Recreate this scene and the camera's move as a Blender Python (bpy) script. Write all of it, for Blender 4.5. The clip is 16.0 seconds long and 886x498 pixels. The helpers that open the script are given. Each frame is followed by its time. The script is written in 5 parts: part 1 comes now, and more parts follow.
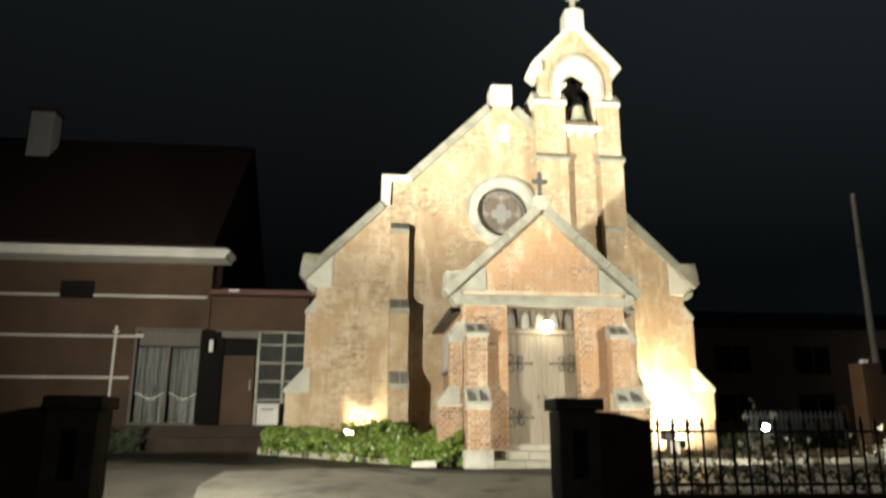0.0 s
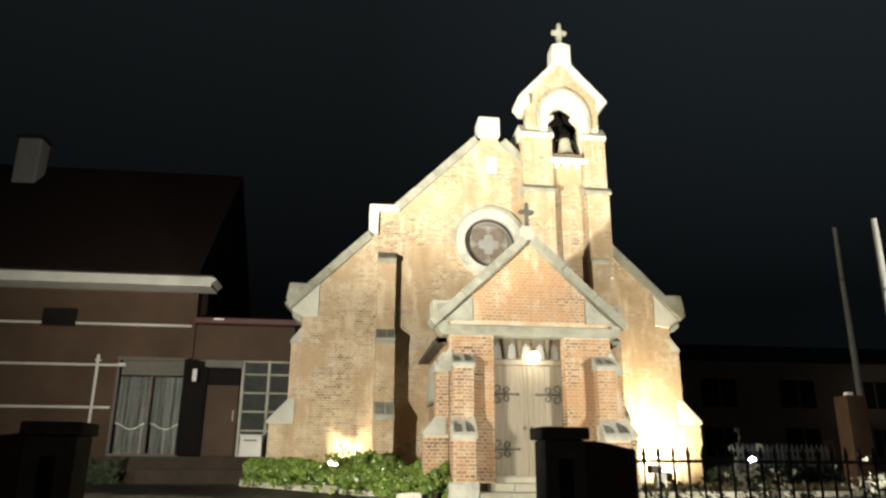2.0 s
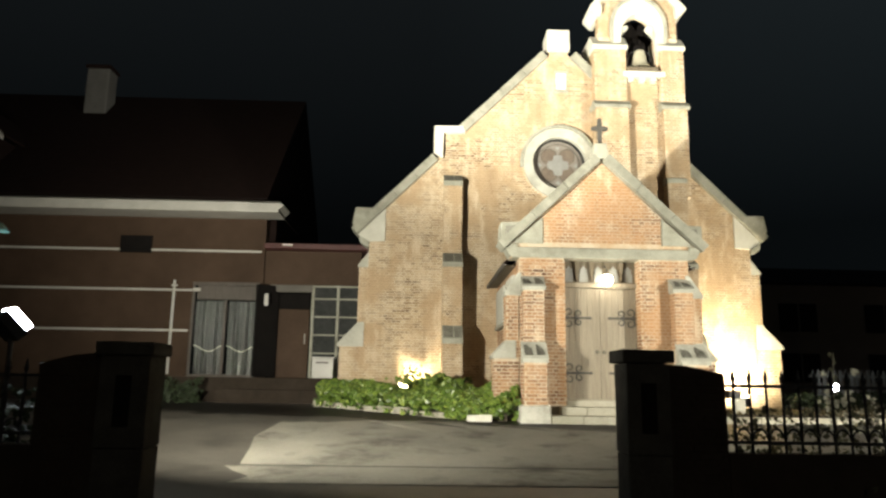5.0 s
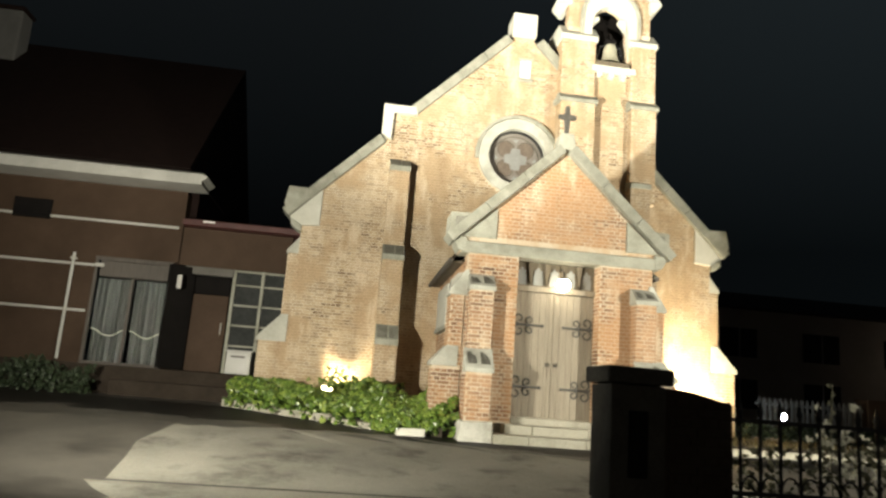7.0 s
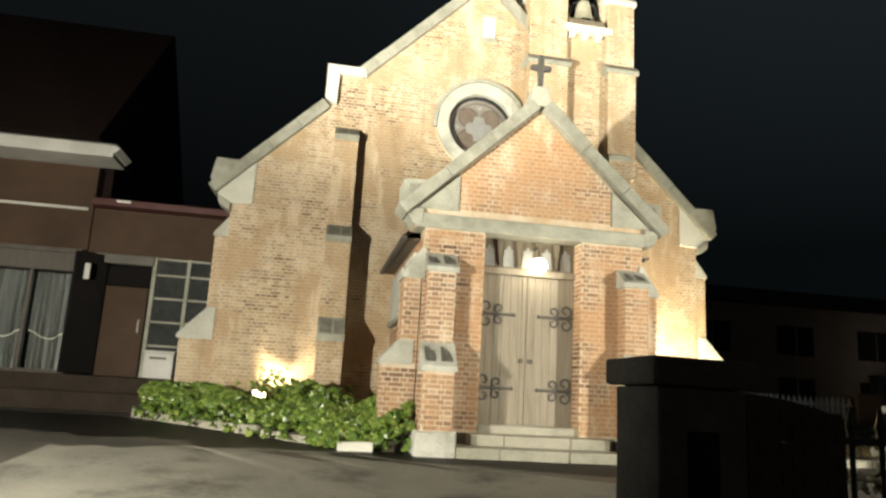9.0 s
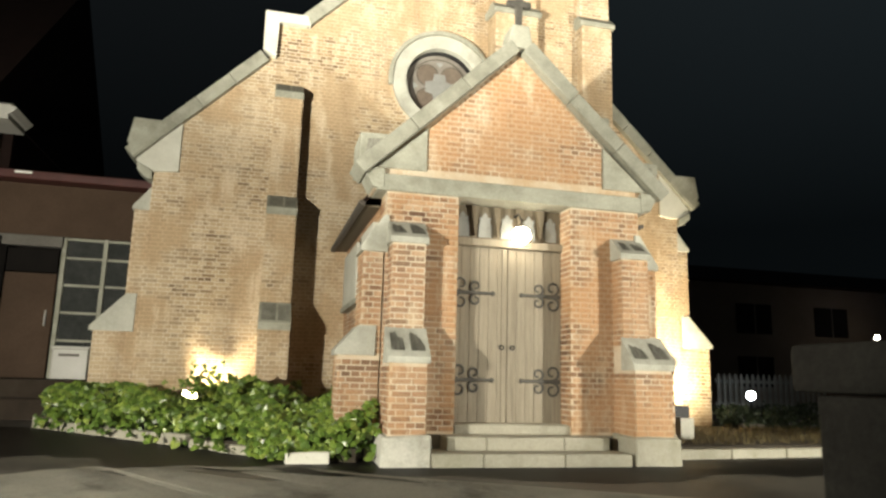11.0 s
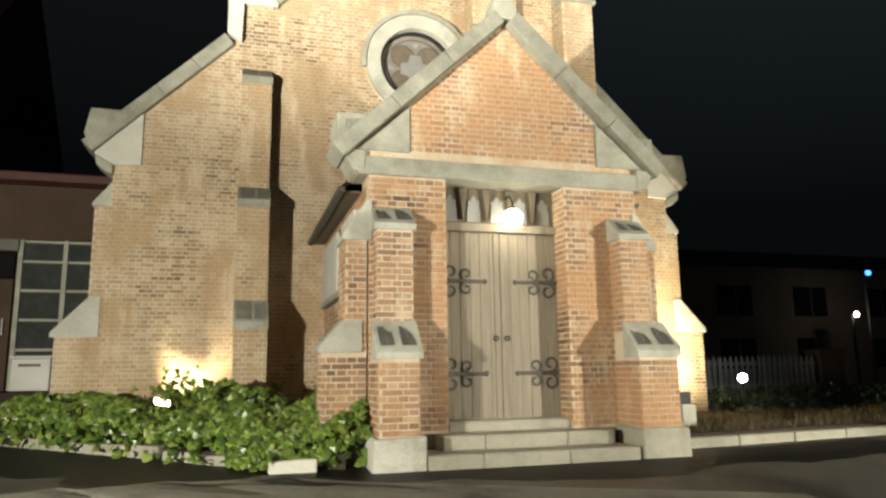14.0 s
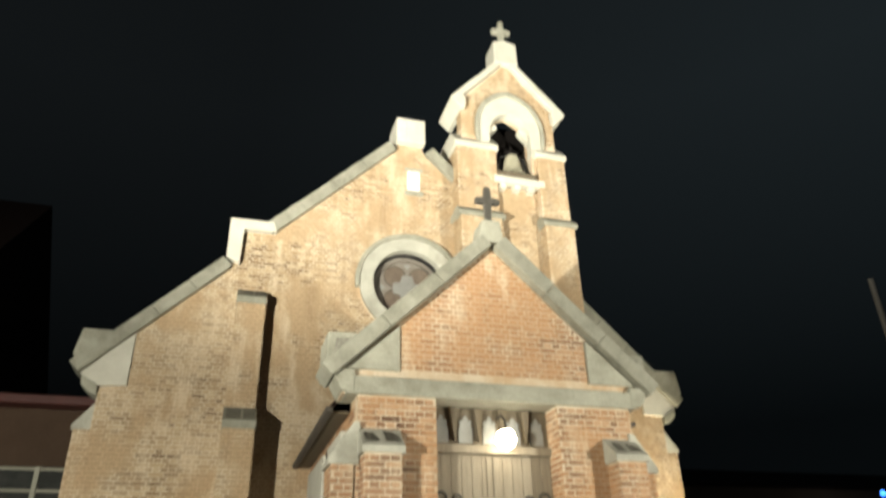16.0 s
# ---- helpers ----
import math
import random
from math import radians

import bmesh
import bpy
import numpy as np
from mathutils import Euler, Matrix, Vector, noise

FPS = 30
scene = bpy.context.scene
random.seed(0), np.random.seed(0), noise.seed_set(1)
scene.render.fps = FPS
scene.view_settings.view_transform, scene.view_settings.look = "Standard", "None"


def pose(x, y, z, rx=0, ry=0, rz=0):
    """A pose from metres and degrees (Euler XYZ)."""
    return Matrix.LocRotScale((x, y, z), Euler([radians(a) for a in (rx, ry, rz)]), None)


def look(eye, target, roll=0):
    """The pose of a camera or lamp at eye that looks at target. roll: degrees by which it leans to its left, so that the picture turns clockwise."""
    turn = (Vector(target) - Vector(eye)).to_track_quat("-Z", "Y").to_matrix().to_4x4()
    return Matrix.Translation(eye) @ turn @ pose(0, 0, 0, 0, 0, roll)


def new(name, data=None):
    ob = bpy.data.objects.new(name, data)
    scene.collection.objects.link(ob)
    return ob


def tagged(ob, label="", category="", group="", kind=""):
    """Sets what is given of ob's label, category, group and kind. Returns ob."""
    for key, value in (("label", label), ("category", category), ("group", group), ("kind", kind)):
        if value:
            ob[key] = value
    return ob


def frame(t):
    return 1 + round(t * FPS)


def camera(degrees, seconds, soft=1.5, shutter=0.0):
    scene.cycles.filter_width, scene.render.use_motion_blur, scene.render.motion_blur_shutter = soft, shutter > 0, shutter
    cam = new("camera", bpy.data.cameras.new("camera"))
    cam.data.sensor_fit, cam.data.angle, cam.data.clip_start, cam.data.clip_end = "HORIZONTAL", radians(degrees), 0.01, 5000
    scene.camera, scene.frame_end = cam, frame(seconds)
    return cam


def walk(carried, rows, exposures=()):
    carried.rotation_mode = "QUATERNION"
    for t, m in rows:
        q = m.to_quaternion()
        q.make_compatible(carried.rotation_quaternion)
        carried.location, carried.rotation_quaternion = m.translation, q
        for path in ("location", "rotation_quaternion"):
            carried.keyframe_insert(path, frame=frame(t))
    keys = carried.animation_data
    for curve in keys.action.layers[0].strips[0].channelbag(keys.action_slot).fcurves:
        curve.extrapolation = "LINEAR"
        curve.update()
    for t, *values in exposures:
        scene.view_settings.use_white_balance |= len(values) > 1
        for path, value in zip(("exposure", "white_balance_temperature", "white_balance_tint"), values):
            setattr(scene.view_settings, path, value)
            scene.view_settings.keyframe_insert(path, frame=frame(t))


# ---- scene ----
cam = camera(64.1, 16.0, 2.5, 0.5)
PATH = [
    (0, (-0.356, 0.514, 0.799), (-0.159, 2.446, 1.278), 0.2),
    (0.5, (-0.374, 0.497, 0.777), (-0.15, 2.383, 1.402), 0.3),
    (1, (-0.372, 0.499, 0.766), (-0.148, 2.394, 1.366), 0.6),
    (1.5, (-0.356, 0.51, 0.755), (-0.133, 2.41, 1.338), 0.6),
    (2, (-0.347, 0.506, 0.749), (-0.118, 2.411, 1.315), 0.4),
    (2.5, (-0.352, 0.509, 0.743), (-0.125, 2.429, 1.258), 0.0),
    (3, (-0.353, 0.532, 0.739), (-0.122, 2.458, 1.225), -0.5),
    (3.5, (-0.364, 0.586, 0.736), (-0.298, 2.537, 1.168), 0.1),
    (3.7, (-0.369, 0.63, 0.736), (-0.403, 2.586, 1.15), 0.5),
    (6, (-0.382, 1.472, 0.767), (-0.196, 3.43, 1.126), 1.9),
    (6.5, (-0.372, 1.97, 0.79), (-0.13, 3.923, 1.149), 2.7),
    (7, (-0.31, 2.585, 0.802), (-0.09, 4.535, 1.185), 4.4),
    (7.5, (-0.257, 3.151, 0.806), (-0.081, 5.108, 1.178), 4.2),
    (8, (-0.148, 3.654, 0.811), (0.115, 5.599, 1.196), 2.7),
    (8.5, (-0.047, 4.164, 0.825), (0.258, 6.099, 1.231), 3.1),
    (9, (0.081, 4.64, 0.858), (0.41, 6.574, 1.246), 3.3),
    (9.5, (0.176, 5.098, 0.894), (0.541, 7.028, 1.27), 3.3),
    (10, (0.149, 5.61, 0.933), (0.556, 7.532, 1.306), 3.5),
    (10.2, (0.136, 5.771, 0.939), (0.565, 7.69, 1.305), 3.6),
    (12.5, (0.113, 6.879, 0.933), (0.671, 8.768, 1.278), -1.7),
    (13, (0.11, 6.914, 0.933), (0.665, 8.804, 1.28), -1.1),
    (13.5, (0.119, 6.918, 0.936), (0.674, 8.807, 1.286), -1.2),
    (14, (0.115, 6.912, 0.952), (0.671, 8.803, 1.293), -0.8),
    (14.5, (0.126, 6.907, 0.976), (0.681, 8.784, 1.385), -0.9),
    (15, (0.145, 6.92, 0.97), (0.69, 8.741, 1.591), -1.6),
    (15.5, (0.146, 6.91, 0.976), (0.691, 8.692, 1.702), -1.9),
    (16, (0.149, 6.923, 0.986), (0.68, 8.622, 1.899), -1.5),
]
walk(cam, [(t, look(eye, target, roll)) for t, eye, target, roll in PATH],
     [(0, -0.05), (3.7, -0.05), (7.0, -0.1), (10.0, -0.15), (12.5, -0.32), (14.5, -0.36), (16, -0.5)])

# ---- night sky ----
world = bpy.data.worlds.new("night_sky")
scene.world = world
world.use_nodes = True
_nt = world.node_tree
_bg = _nt.nodes["Background"]
_bg.inputs[1].default_value = 0.0085
_way = _nt.nodes.new("ShaderNodeTexCoord")
_xyz = _nt.nodes.new("ShaderNodeSeparateXYZ")
_nt.links.new(_way.outputs["Generated"], _xyz.inputs[0])
_tone = _nt.nodes.new("ShaderNodeValToRGB")
_tone.color_ramp.elements[0].position, _tone.color_ramp.elements[0].color = 0.0, (0.50, 0.62, 0.68, 1)
_tone.color_ramp.elements[1].position, _tone.color_ramp.elements[1].color = 0.75, (1.0, 1.38, 1.56, 1)
_nt.links.new(_xyz.outputs["X"], _tone.inputs[0])
_nt.links.new(_tone.outputs[0], _bg.inputs[0])
_rise = _nt.nodes.new("ShaderNodeMapRange")
for _k, _v in zip(("From Min", "From Max", "To Min", "To Max"), (0.20, 0.60, 0.0031, 0.0165)):
    _rise.inputs[_k].default_value = _v
_nt.links.new(_xyz.outputs["Z"], _rise.inputs["Value"])
_nt.links.new(_rise.outputs[0], _bg.inputs[1])

W, P, CX = 18.25, 14.37, 3.05      # main front, porch front, gable axis
PX = 3.10                          # porch axis
A = 19.10                          # parish house front


def ground_z(y):
    ys = (-500, -5, 0, 7, 10.5, 13.7, 17.4, 25, 500)
    zs = (-1.3, -0.8, -0.72, -0.55, -0.38, 0.0, 0.12, 0.15, 0.2)
    return float(np.interp(y, ys, zs))


# ---- lamps ----
def spot(name, eye, target, watts, degrees, colour, blend=0.6, radius=0.12):
    data = bpy.data.lights.new(name, "SPOT")
    data.energy, data.spot_size, data.spot_blend = watts, radians(degrees), blend
    data.color, data.shadow_soft_size = colour, radius
    ob = new(name, data)
    ob.matrix_world = look(eye, target)
    return ob


WARM = (1.0, 0.86, 0.60)
NEUTRAL = (1.0, 0.95, 0.80)
FLOOD_L, FLOOD_R = (-4.44, 8.30, 1.30), (9.8, 7.5, 0.90)
spot("wall_flood_light", (-0.70, 17.74, 0.62), (-0.38, 18.25, 0.98), 380, 112, WARM, 1.0, 0.03)
spot("wall_flood_light", (6.95, 17.25, 0.50), (7.15, 18.5, 1.8), 1600, 145, WARM, 0.9, 0.06)
spot("garden_flood_light", FLOOD_L, (4.6, 18.2, 16.5), 31000, 75, NEUTRAL, 1.0, 0.12)
spot("garden_flood_spill", FLOOD_L, (2.0, 18.2, 6.5), 5600, 147, NEUTRAL, 0.8, 0.12)
spot("garden_flood_light", FLOOD_R, (6.9, 18.2, 13.0), 14000, 58, NEUTRAL, 1.0, 0.3)
spot("garden_flood_spill", FLOOD_R, (4.6, 15.5, 2.0), 5600, 84, NEUTRAL, 1.0, 0.14)
# added light behind the camera, out of view, that lifts the dark foreground
spot("fill_lamp_light", (4.0, -10.0, 6.4), (4.0, 0.0, 0.0), 750, 165, (1.0, 0.88, 0.70), 0.8, 0.2)


# ---- materials ----
def nodes_of(name):
    m = bpy.data.materials.new(name)
    m.use_nodes = True
    nt = m.node_tree
    return m, nt, nt.nodes["Principled BSDF"]


def add(nt, kind, **values):
    n = nt.nodes.new(kind)
    for key, value in values.items():
        n.inputs[key].default_value = value
    return n


def ramp(nt, source, stops):
    r = nt.nodes.new("ShaderNodeValToRGB")
    while len(r.color_ramp.elements) < len(stops):
        r.color_ramp.elements.new(0.5)
    for e, (at, c) in zip(r.color_ramp.elements, stops):
        e.position, e.color = at, (*c, 1)
    nt.links.new(source, r.inputs[0])
    return r.outputs[0]


def mix(nt, fac, a, b, mode="MIX"):
    n = nt.nodes.new("ShaderNodeMix")
    n.data_type, n.blend_type = "RGBA", mode
    for socket, value in ((n.inputs[0], fac), (n.inputs[6], a), (n.inputs[7], b)):
        if isinstance(value, (int, float)):
            socket.default_value = value
        elif isinstance(value, tuple):
            socket.default_value = (*value, 1)
        else:
            nt.links.new(value, socket)
    return n.outputs[2]


def noise_of(nt, scale, detail=5, rough=0.6, stretch=None):
    tc = nt.nodes.new("ShaderNodeTexCoord")
    src = tc.outputs["Object"]
    if stretch:
        mp = nt.nodes.new("ShaderNodeMapping")
        mp.inputs["Scale"].default_value = stretch
        nt.links.new(src, mp.inputs[0])
        src = mp.outputs[0]
    n = add(nt, "ShaderNodeTexNoise", Scale=scale, Detail=detail, Roughness=rough)
    nt.links.new(src, n.inputs["Vector"])
    return n.outputs["Fac"]


def bump(nt, bsdf, height, strength=0.3, distance=0.01):
    b = add(nt, "ShaderNodeBump", Strength=strength, Distance=distance)
    nt.links.new(height, b.inputs["Height"])
    nt.links.new(b.outputs[0], bsdf.inputs["Normal"])


def surface(name, dark, mid, light, scale=3.0, fine=60.0, rough=0.8, bumps=0.3, metal=0.0, stretch=None, blotch=None, spec=None):
    """A base colour that wanders between three tones at two scales, with fine relief."""
    m, nt, b = nodes_of(name)
    big, small = noise_of(nt, scale, 6, 0.65, stretch), noise_of(nt, fine, 4, 0.7, stretch)
    c = ramp(nt, big, ((0.28, dark), (0.5, mid), (0.72, light)))
    c = mix(nt, 0.35, c, ramp(nt, small, ((0.3, dark), (0.7, light))))
    if blotch:
        c = mix(nt, ramp(nt, noise_of(nt, 1.1, 8, 0.7), ((0.5, (0, 0, 0)), (0.68, (0.8, 0.8, 0.8)))), c, blotch)
    nt.links.new(c, b.inputs["Base Color"])
    b.inputs["Roughness"].default_value, b.inputs["Metallic"].default_value = rough, metal
    if spec is not None:
        b.inputs["Specular IOR Level"].default_value = spec
    bump(nt, b, small, bumps)
    return m


def weathering(nt, c, bloom, strength, burnt):
    """Lime bloom, ochre washes, pale smears and dark runs that lie over bricks and joints alike."""
    at = nt.nodes.new("ShaderNodeNewGeometry").outputs["Position"]

    def field(scale, detail, rough, shift=(0, 0, 0), stretch=(1, 1, 1)):
        m = nt.nodes.new("ShaderNodeMapping")
        m.inputs["Location"].default_value, m.inputs["Scale"].default_value = shift, stretch
        nt.links.new(at, m.inputs[0])
        n = add(nt, "ShaderNodeTexNoise", Scale=scale, Detail=detail, Roughness=rough)
        nt.links.new(m.outputs[0], n.inputs["Vector"])
        return n.outputs["Fac"]

    def grey(v):
        return (v, v, v)

    c = mix(nt, ramp(nt, field(0.7, 7.0, 0.65), ((0.38, grey(0.03)), (0.66, grey(strength)))), c, bloom)
    c = mix(nt, ramp(nt, field(1.25, 7.0, 0.62, (7.3, 2.1, 4.7)), ((0.44, grey(0.0)), (0.57, grey(0.88)))), c, burnt)
    smear = field(1.0, 8.0, 0.68, (0, 0, 0), (3.2, 3.2, 0.9))
    c = mix(nt, ramp(nt, smear, ((0.53, grey(0.0)), (0.67, grey(0.85)))), c, (0.60, 0.50, 0.36))
    return mix(nt, ramp(nt, smear, ((0.30, grey(0.4)), (0.43, grey(0.0)))), c, (0.20, 0.135, 0.08)), at


def brick_material(name, single, tones, bloom, strength, burnt):
    m, nt, b = nodes_of(name)
    if single:
        rnd = nt.nodes.new("ShaderNodeObjectInfo").outputs["Random"]
    else:
        rnd = nt.nodes.new("ShaderNodeNewGeometry").outputs["Random Per Island"]
    c = ramp(nt, rnd, tuple(zip((0.0, 0.20, 0.50, 0.78, 1.0), tones)))
    c, at = weathering(nt, c, bloom, strength, burnt)
    fine = add(nt, "ShaderNodeTexNoise", Scale=55.0, Detail=4.0, Roughness=0.7)
    nt.links.new(at, fine.inputs["Vector"])
    c = mix(nt, ramp(nt, fine.outputs["Fac"], ((0.3, (0.45, 0.45, 0.45)), (0.55, (0, 0, 0)))), c, (0.17, 0.08, 0.045))
    nt.links.new(c, b.inputs["Base Color"])
    b.inputs["Roughness"].default_value = 0.9
    b.inputs["Specular IOR Level"].default_value = 0.2
    bump(nt, b, fine.outputs["Fac"], 0.5, 0.006)
    return m


def mortar_material(name, tones, burnt):
    m, nt, b = nodes_of(name)
    small = noise_of(nt, 70, 4, 0.7)
    c = ramp(nt, small, tuple(zip((0.3, 0.5, 0.7), tones)))
    c, at = weathering(nt, c, (0.62, 0.53, 0.39), 0.4, burnt)
    nt.links.new(c, b.inputs["Base Color"])
    b.inputs["Roughness"].default_value = 0.95
    bump(nt, b, small, 0.5)
    return m


BUFF = ((0.125, 0.085, 0.048), (0.235, 0.167, 0.094), (0.335, 0.244, 0.138), (0.42, 0.318, 0.188), (0.51, 0.41, 0.268))
RED = ((0.095, 0.052, 0.032), (0.18, 0.098, 0.056), (0.29, 0.160, 0.088), (0.39, 0.235, 0.132), (0.50, 0.35, 0.222))
BRICK = brick_material("brick_joined", False, BUFF, (0.56, 0.46, 0.32), 0.75, (0.40, 0.302, 0.182))
BRICK_RED = brick_material("brick_red_joined", False, RED, (0.55, 0.40, 0.27), 0.5, (0.45, 0.265, 0.14))
BRICK_ONE = brick_material("brick_single", True, RED, (0.55, 0.40, 0.27), 0.5, (0.45, 0.265, 0.14))
MORTAR = mortar_material("lime_mortar", ((0.46, 0.38, 0.27), (0.56, 0.475, 0.355), (0.63, 0.555, 0.43)), (0.46, 0.32, 0.19))
STONE = surface("weathered_stone", (0.19, 0.188, 0.145), (0.32, 0.318, 0.255), (0.44, 0.435, 0.36), 2.4, 40, 0.85, 0.35, blotch=(0.14, 0.137, 0.10))
# greyer, stained copy of STONE; the copings' shade also darkens its colour
COPING = surface("shaded_grey_coping", (0.15, 0.148, 0.115), (0.26, 0.257, 0.205), (0.37, 0.365, 0.30), 2.6, 40, 0.85, 0.4, blotch=(0.12, 0.117, 0.088))
CAPSTONE = surface("light_cap_stone", (0.30, 0.295, 0.245), (0.42, 0.415, 0.35), (0.52, 0.515, 0.445), 3.0, 40, 0.85, 0.35, blotch=(0.24, 0.235, 0.19))
FOOTSTONE = surface("chipped_foot_stone", (0.30, 0.29, 0.24), (0.50, 0.49, 0.42), (0.62, 0.61, 0.54), 4.0, 45, 0.9, 0.5, blotch=(0.17, 0.16, 0.12))
PALE = surface("pale_render", (0.42, 0.41, 0.34), (0.54, 0.53, 0.45), (0.64, 0.63, 0.55), 2.0, 45, 0.85, 0.25)
DARKCAP = surface("dark_cap_patch", (0.10, 0.098, 0.075), (0.19, 0.187, 0.15), (0.30, 0.295, 0.245), 5, 40, 0.9, 0.4)
LIMEWASH = surface("limewash", (0.70, 0.68, 0.62), (0.78, 0.77, 0.72), (0.82, 0.81, 0.78), 3, 40, 0.8, 0.1)
DARKSTONE = surface("dark_footing_stone", (0.10, 0.09, 0.07), (0.20, 0.18, 0.14), (0.30, 0.28, 0.22), 4, 50, 0.9, 0.5)
STEP = surface("worn_step_stone", (0.22, 0.21, 0.16), (0.36, 0.34, 0.27), (0.45, 0.42, 0.34), 2.2, 35, 0.8, 0.4, blotch=(0.16, 0.16, 0.10))
OAK = surface("weathered_oak", (0.18, 0.150, 0.108), (0.26, 0.222, 0.162), (0.34, 0.298, 0.225), 3, 26, 0.7, 0.35, stretch=(9, 9, 0.6))
OAK_DARK = surface("dark_oak", (0.08, 0.065, 0.045), (0.13, 0.105, 0.07), (0.18, 0.15, 0.10), 3, 26, 0.7, 0.3, stretch=(9, 9, 0.6))
HINGE = surface("worn_grey_iron", (0.045, 0.042, 0.036), (0.075, 0.07, 0.06), (0.12, 0.112, 0.095), 9, 60, 0.6, 0.3, 0.2)
IRON = surface("black_iron", (0.015, 0.015, 0.015), (0.03, 0.03, 0.032), (0.05, 0.05, 0.05), 6, 60, 0.55, 0.3, 0.6)
FROSTED = surface("frosted_pane", (0.19, 0.20, 0.19), (0.25, 0.255, 0.24), (0.31, 0.31, 0.29), 5, 40, 0.4, 0.1)
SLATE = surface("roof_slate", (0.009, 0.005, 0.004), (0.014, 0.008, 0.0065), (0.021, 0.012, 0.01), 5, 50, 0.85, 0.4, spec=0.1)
RUST = surface("red_painted_metal", (0.045, 0.010, 0.008), (0.06, 0.013, 0.010), (0.08, 0.02, 0.016), 4, 60, 0.45, 0.2)
ASPHALT = surface("worn_paving", (0.04, 0.036, 0.03), (0.08, 0.073, 0.06), (0.135, 0.125, 0.10), 0.45, 30, 0.5, 0.5, blotch=(0.025, 0.022, 0.018))
DARK_PAVING = surface("dark_paving_surface", (0.012, 0.011, 0.009), (0.022, 0.020, 0.016), (0.045, 0.041, 0.033), 1.6, 30, 0.42, 0.5)
PILLAR = surface("dark_rendered_stone", (0.03, 0.027, 0.023), (0.052, 0.048, 0.040), (0.08, 0.075, 0.062), 4.0, 45, 0.95, 0.8, spec=0.12)
SLAB = surface("pale_concrete_slab", (0.25, 0.24, 0.20), (0.42, 0.40, 0.33), (0.52, 0.50, 0.42), 0.7, 30, 0.8, 0.4, blotch=(0.12, 0.11, 0.09))
SOIL = surface("dark_soil", (0.02, 0.015, 0.01), (0.035, 0.027, 0.018), (0.05, 0.04, 0.025), 6, 60, 0.95, 0.6)
TILE_WALL = surface("brown_tile_cladding", (0.038, 0.024, 0.0155), (0.058, 0.037, 0.024), (0.082, 0.053, 0.035), 0.9, 40, 0.7, 0.2, spec=0.12)
WHITE = surface("white_painted_trim", (0.34, 0.33, 0.29), (0.44, 0.43, 0.385), (0.53, 0.52, 0.475), 2, 50, 0.5, 0.1)
GREYWOOD = surface("dull_grey_wood", (0.05, 0.042, 0.035), (0.08, 0.068, 0.055), (0.11, 0.095, 0.08), 3, 30, 0.7, 0.2, stretch=(6, 6, 0.6))
# near-black: paints unlit interiors, and colours parts that are dark themselves
BLACK = surface("near_black", (0.006, 0.005, 0.005), (0.009, 0.008, 0.007), (0.013, 0.011, 0.01), 3, 30, 0.9, 0.1, spec=0.08)
DARK_PATCH = surface("dark_patch", (0.09, 0.085, 0.068), (0.17, 0.163, 0.13), (0.36, 0.35, 0.30), 7, 50, 0.9, 0.3, stretch=(3.0, 0.6, 0.6))
DIMGLASS = surface("dull_window_glass", (0.012, 0.013, 0.012), (0.024, 0.026, 0.024), (0.045, 0.047, 0.043), 2, 12, 0.6, 0.05, spec=0.12)
CURTAIN = surface("grey_curtain", (0.05, 0.053, 0.05), (0.10, 0.105, 0.097), (0.20, 0.205, 0.19), 2.2, 40, 0.38, 0.2, stretch=(8, 8, 0.5))
# pale streaked cloth with the light on the curtains in its colour
LIT_CLOTH = surface("lit_curtain_cloth", (0.035, 0.038, 0.036), (0.075, 0.078, 0.074), (0.20, 0.205, 0.195), 2.6, 40, 0.6, 0.2, stretch=(9, 9, 0.25))
BRONZE = surface("bell_bronze", (0.30, 0.28, 0.19), (0.44, 0.42, 0.31), (0.58, 0.55, 0.44), 4, 30, 0.5, 0.2, 0.15)
CONCRETE = surface("dim_concrete", (0.07, 0.065, 0.055), (0.12, 0.11, 0.095), (0.17, 0.16, 0.14), 2, 40, 0.9, 0.5)
POLE = surface("grey_pole_concrete", (0.07, 0.067, 0.062), (0.095, 0.092, 0.085), (0.13, 0.126, 0.117), 2, 40, 0.9, 0.3)
DARKBRICK = surface("dark_wall_brick", (0.024, 0.018, 0.014), (0.037, 0.028, 0.021), (0.05, 0.04, 0.03), 3, 50, 0.95, 0.5, spec=0.12)
GREENWOOD = surface("dark_green_paint", (0.01, 0.04, 0.032), (0.017, 0.065, 0.052), (0.028, 0.09, 0.072), 3, 40, 0.6, 0.2)
FARWALL = surface("distant_dark_wall", (0.07, 0.056, 0.042), (0.10, 0.08, 0.063), (0.13, 0.105, 0.084), 0.6, 20, 0.9, 0.2)
ROSE = surface("rose_brown_glass", (0.10, 0.078, 0.06), (0.145, 0.115, 0.09), (0.19, 0.155, 0.125), 5, 18, 0.3, 0.15)
STAINED = surface("stained_glass", (0.13, 0.115, 0.095), (0.19, 0.17, 0.145), (0.25, 0.23, 0.20), 3.5, 18, 0.3, 0.15)
BLUEGLASS = surface("grey_blue_glass", (0.19, 0.19, 0.175), (0.24, 0.24, 0.225), (0.28, 0.28, 0.26), 4, 20, 0.3, 0.1)


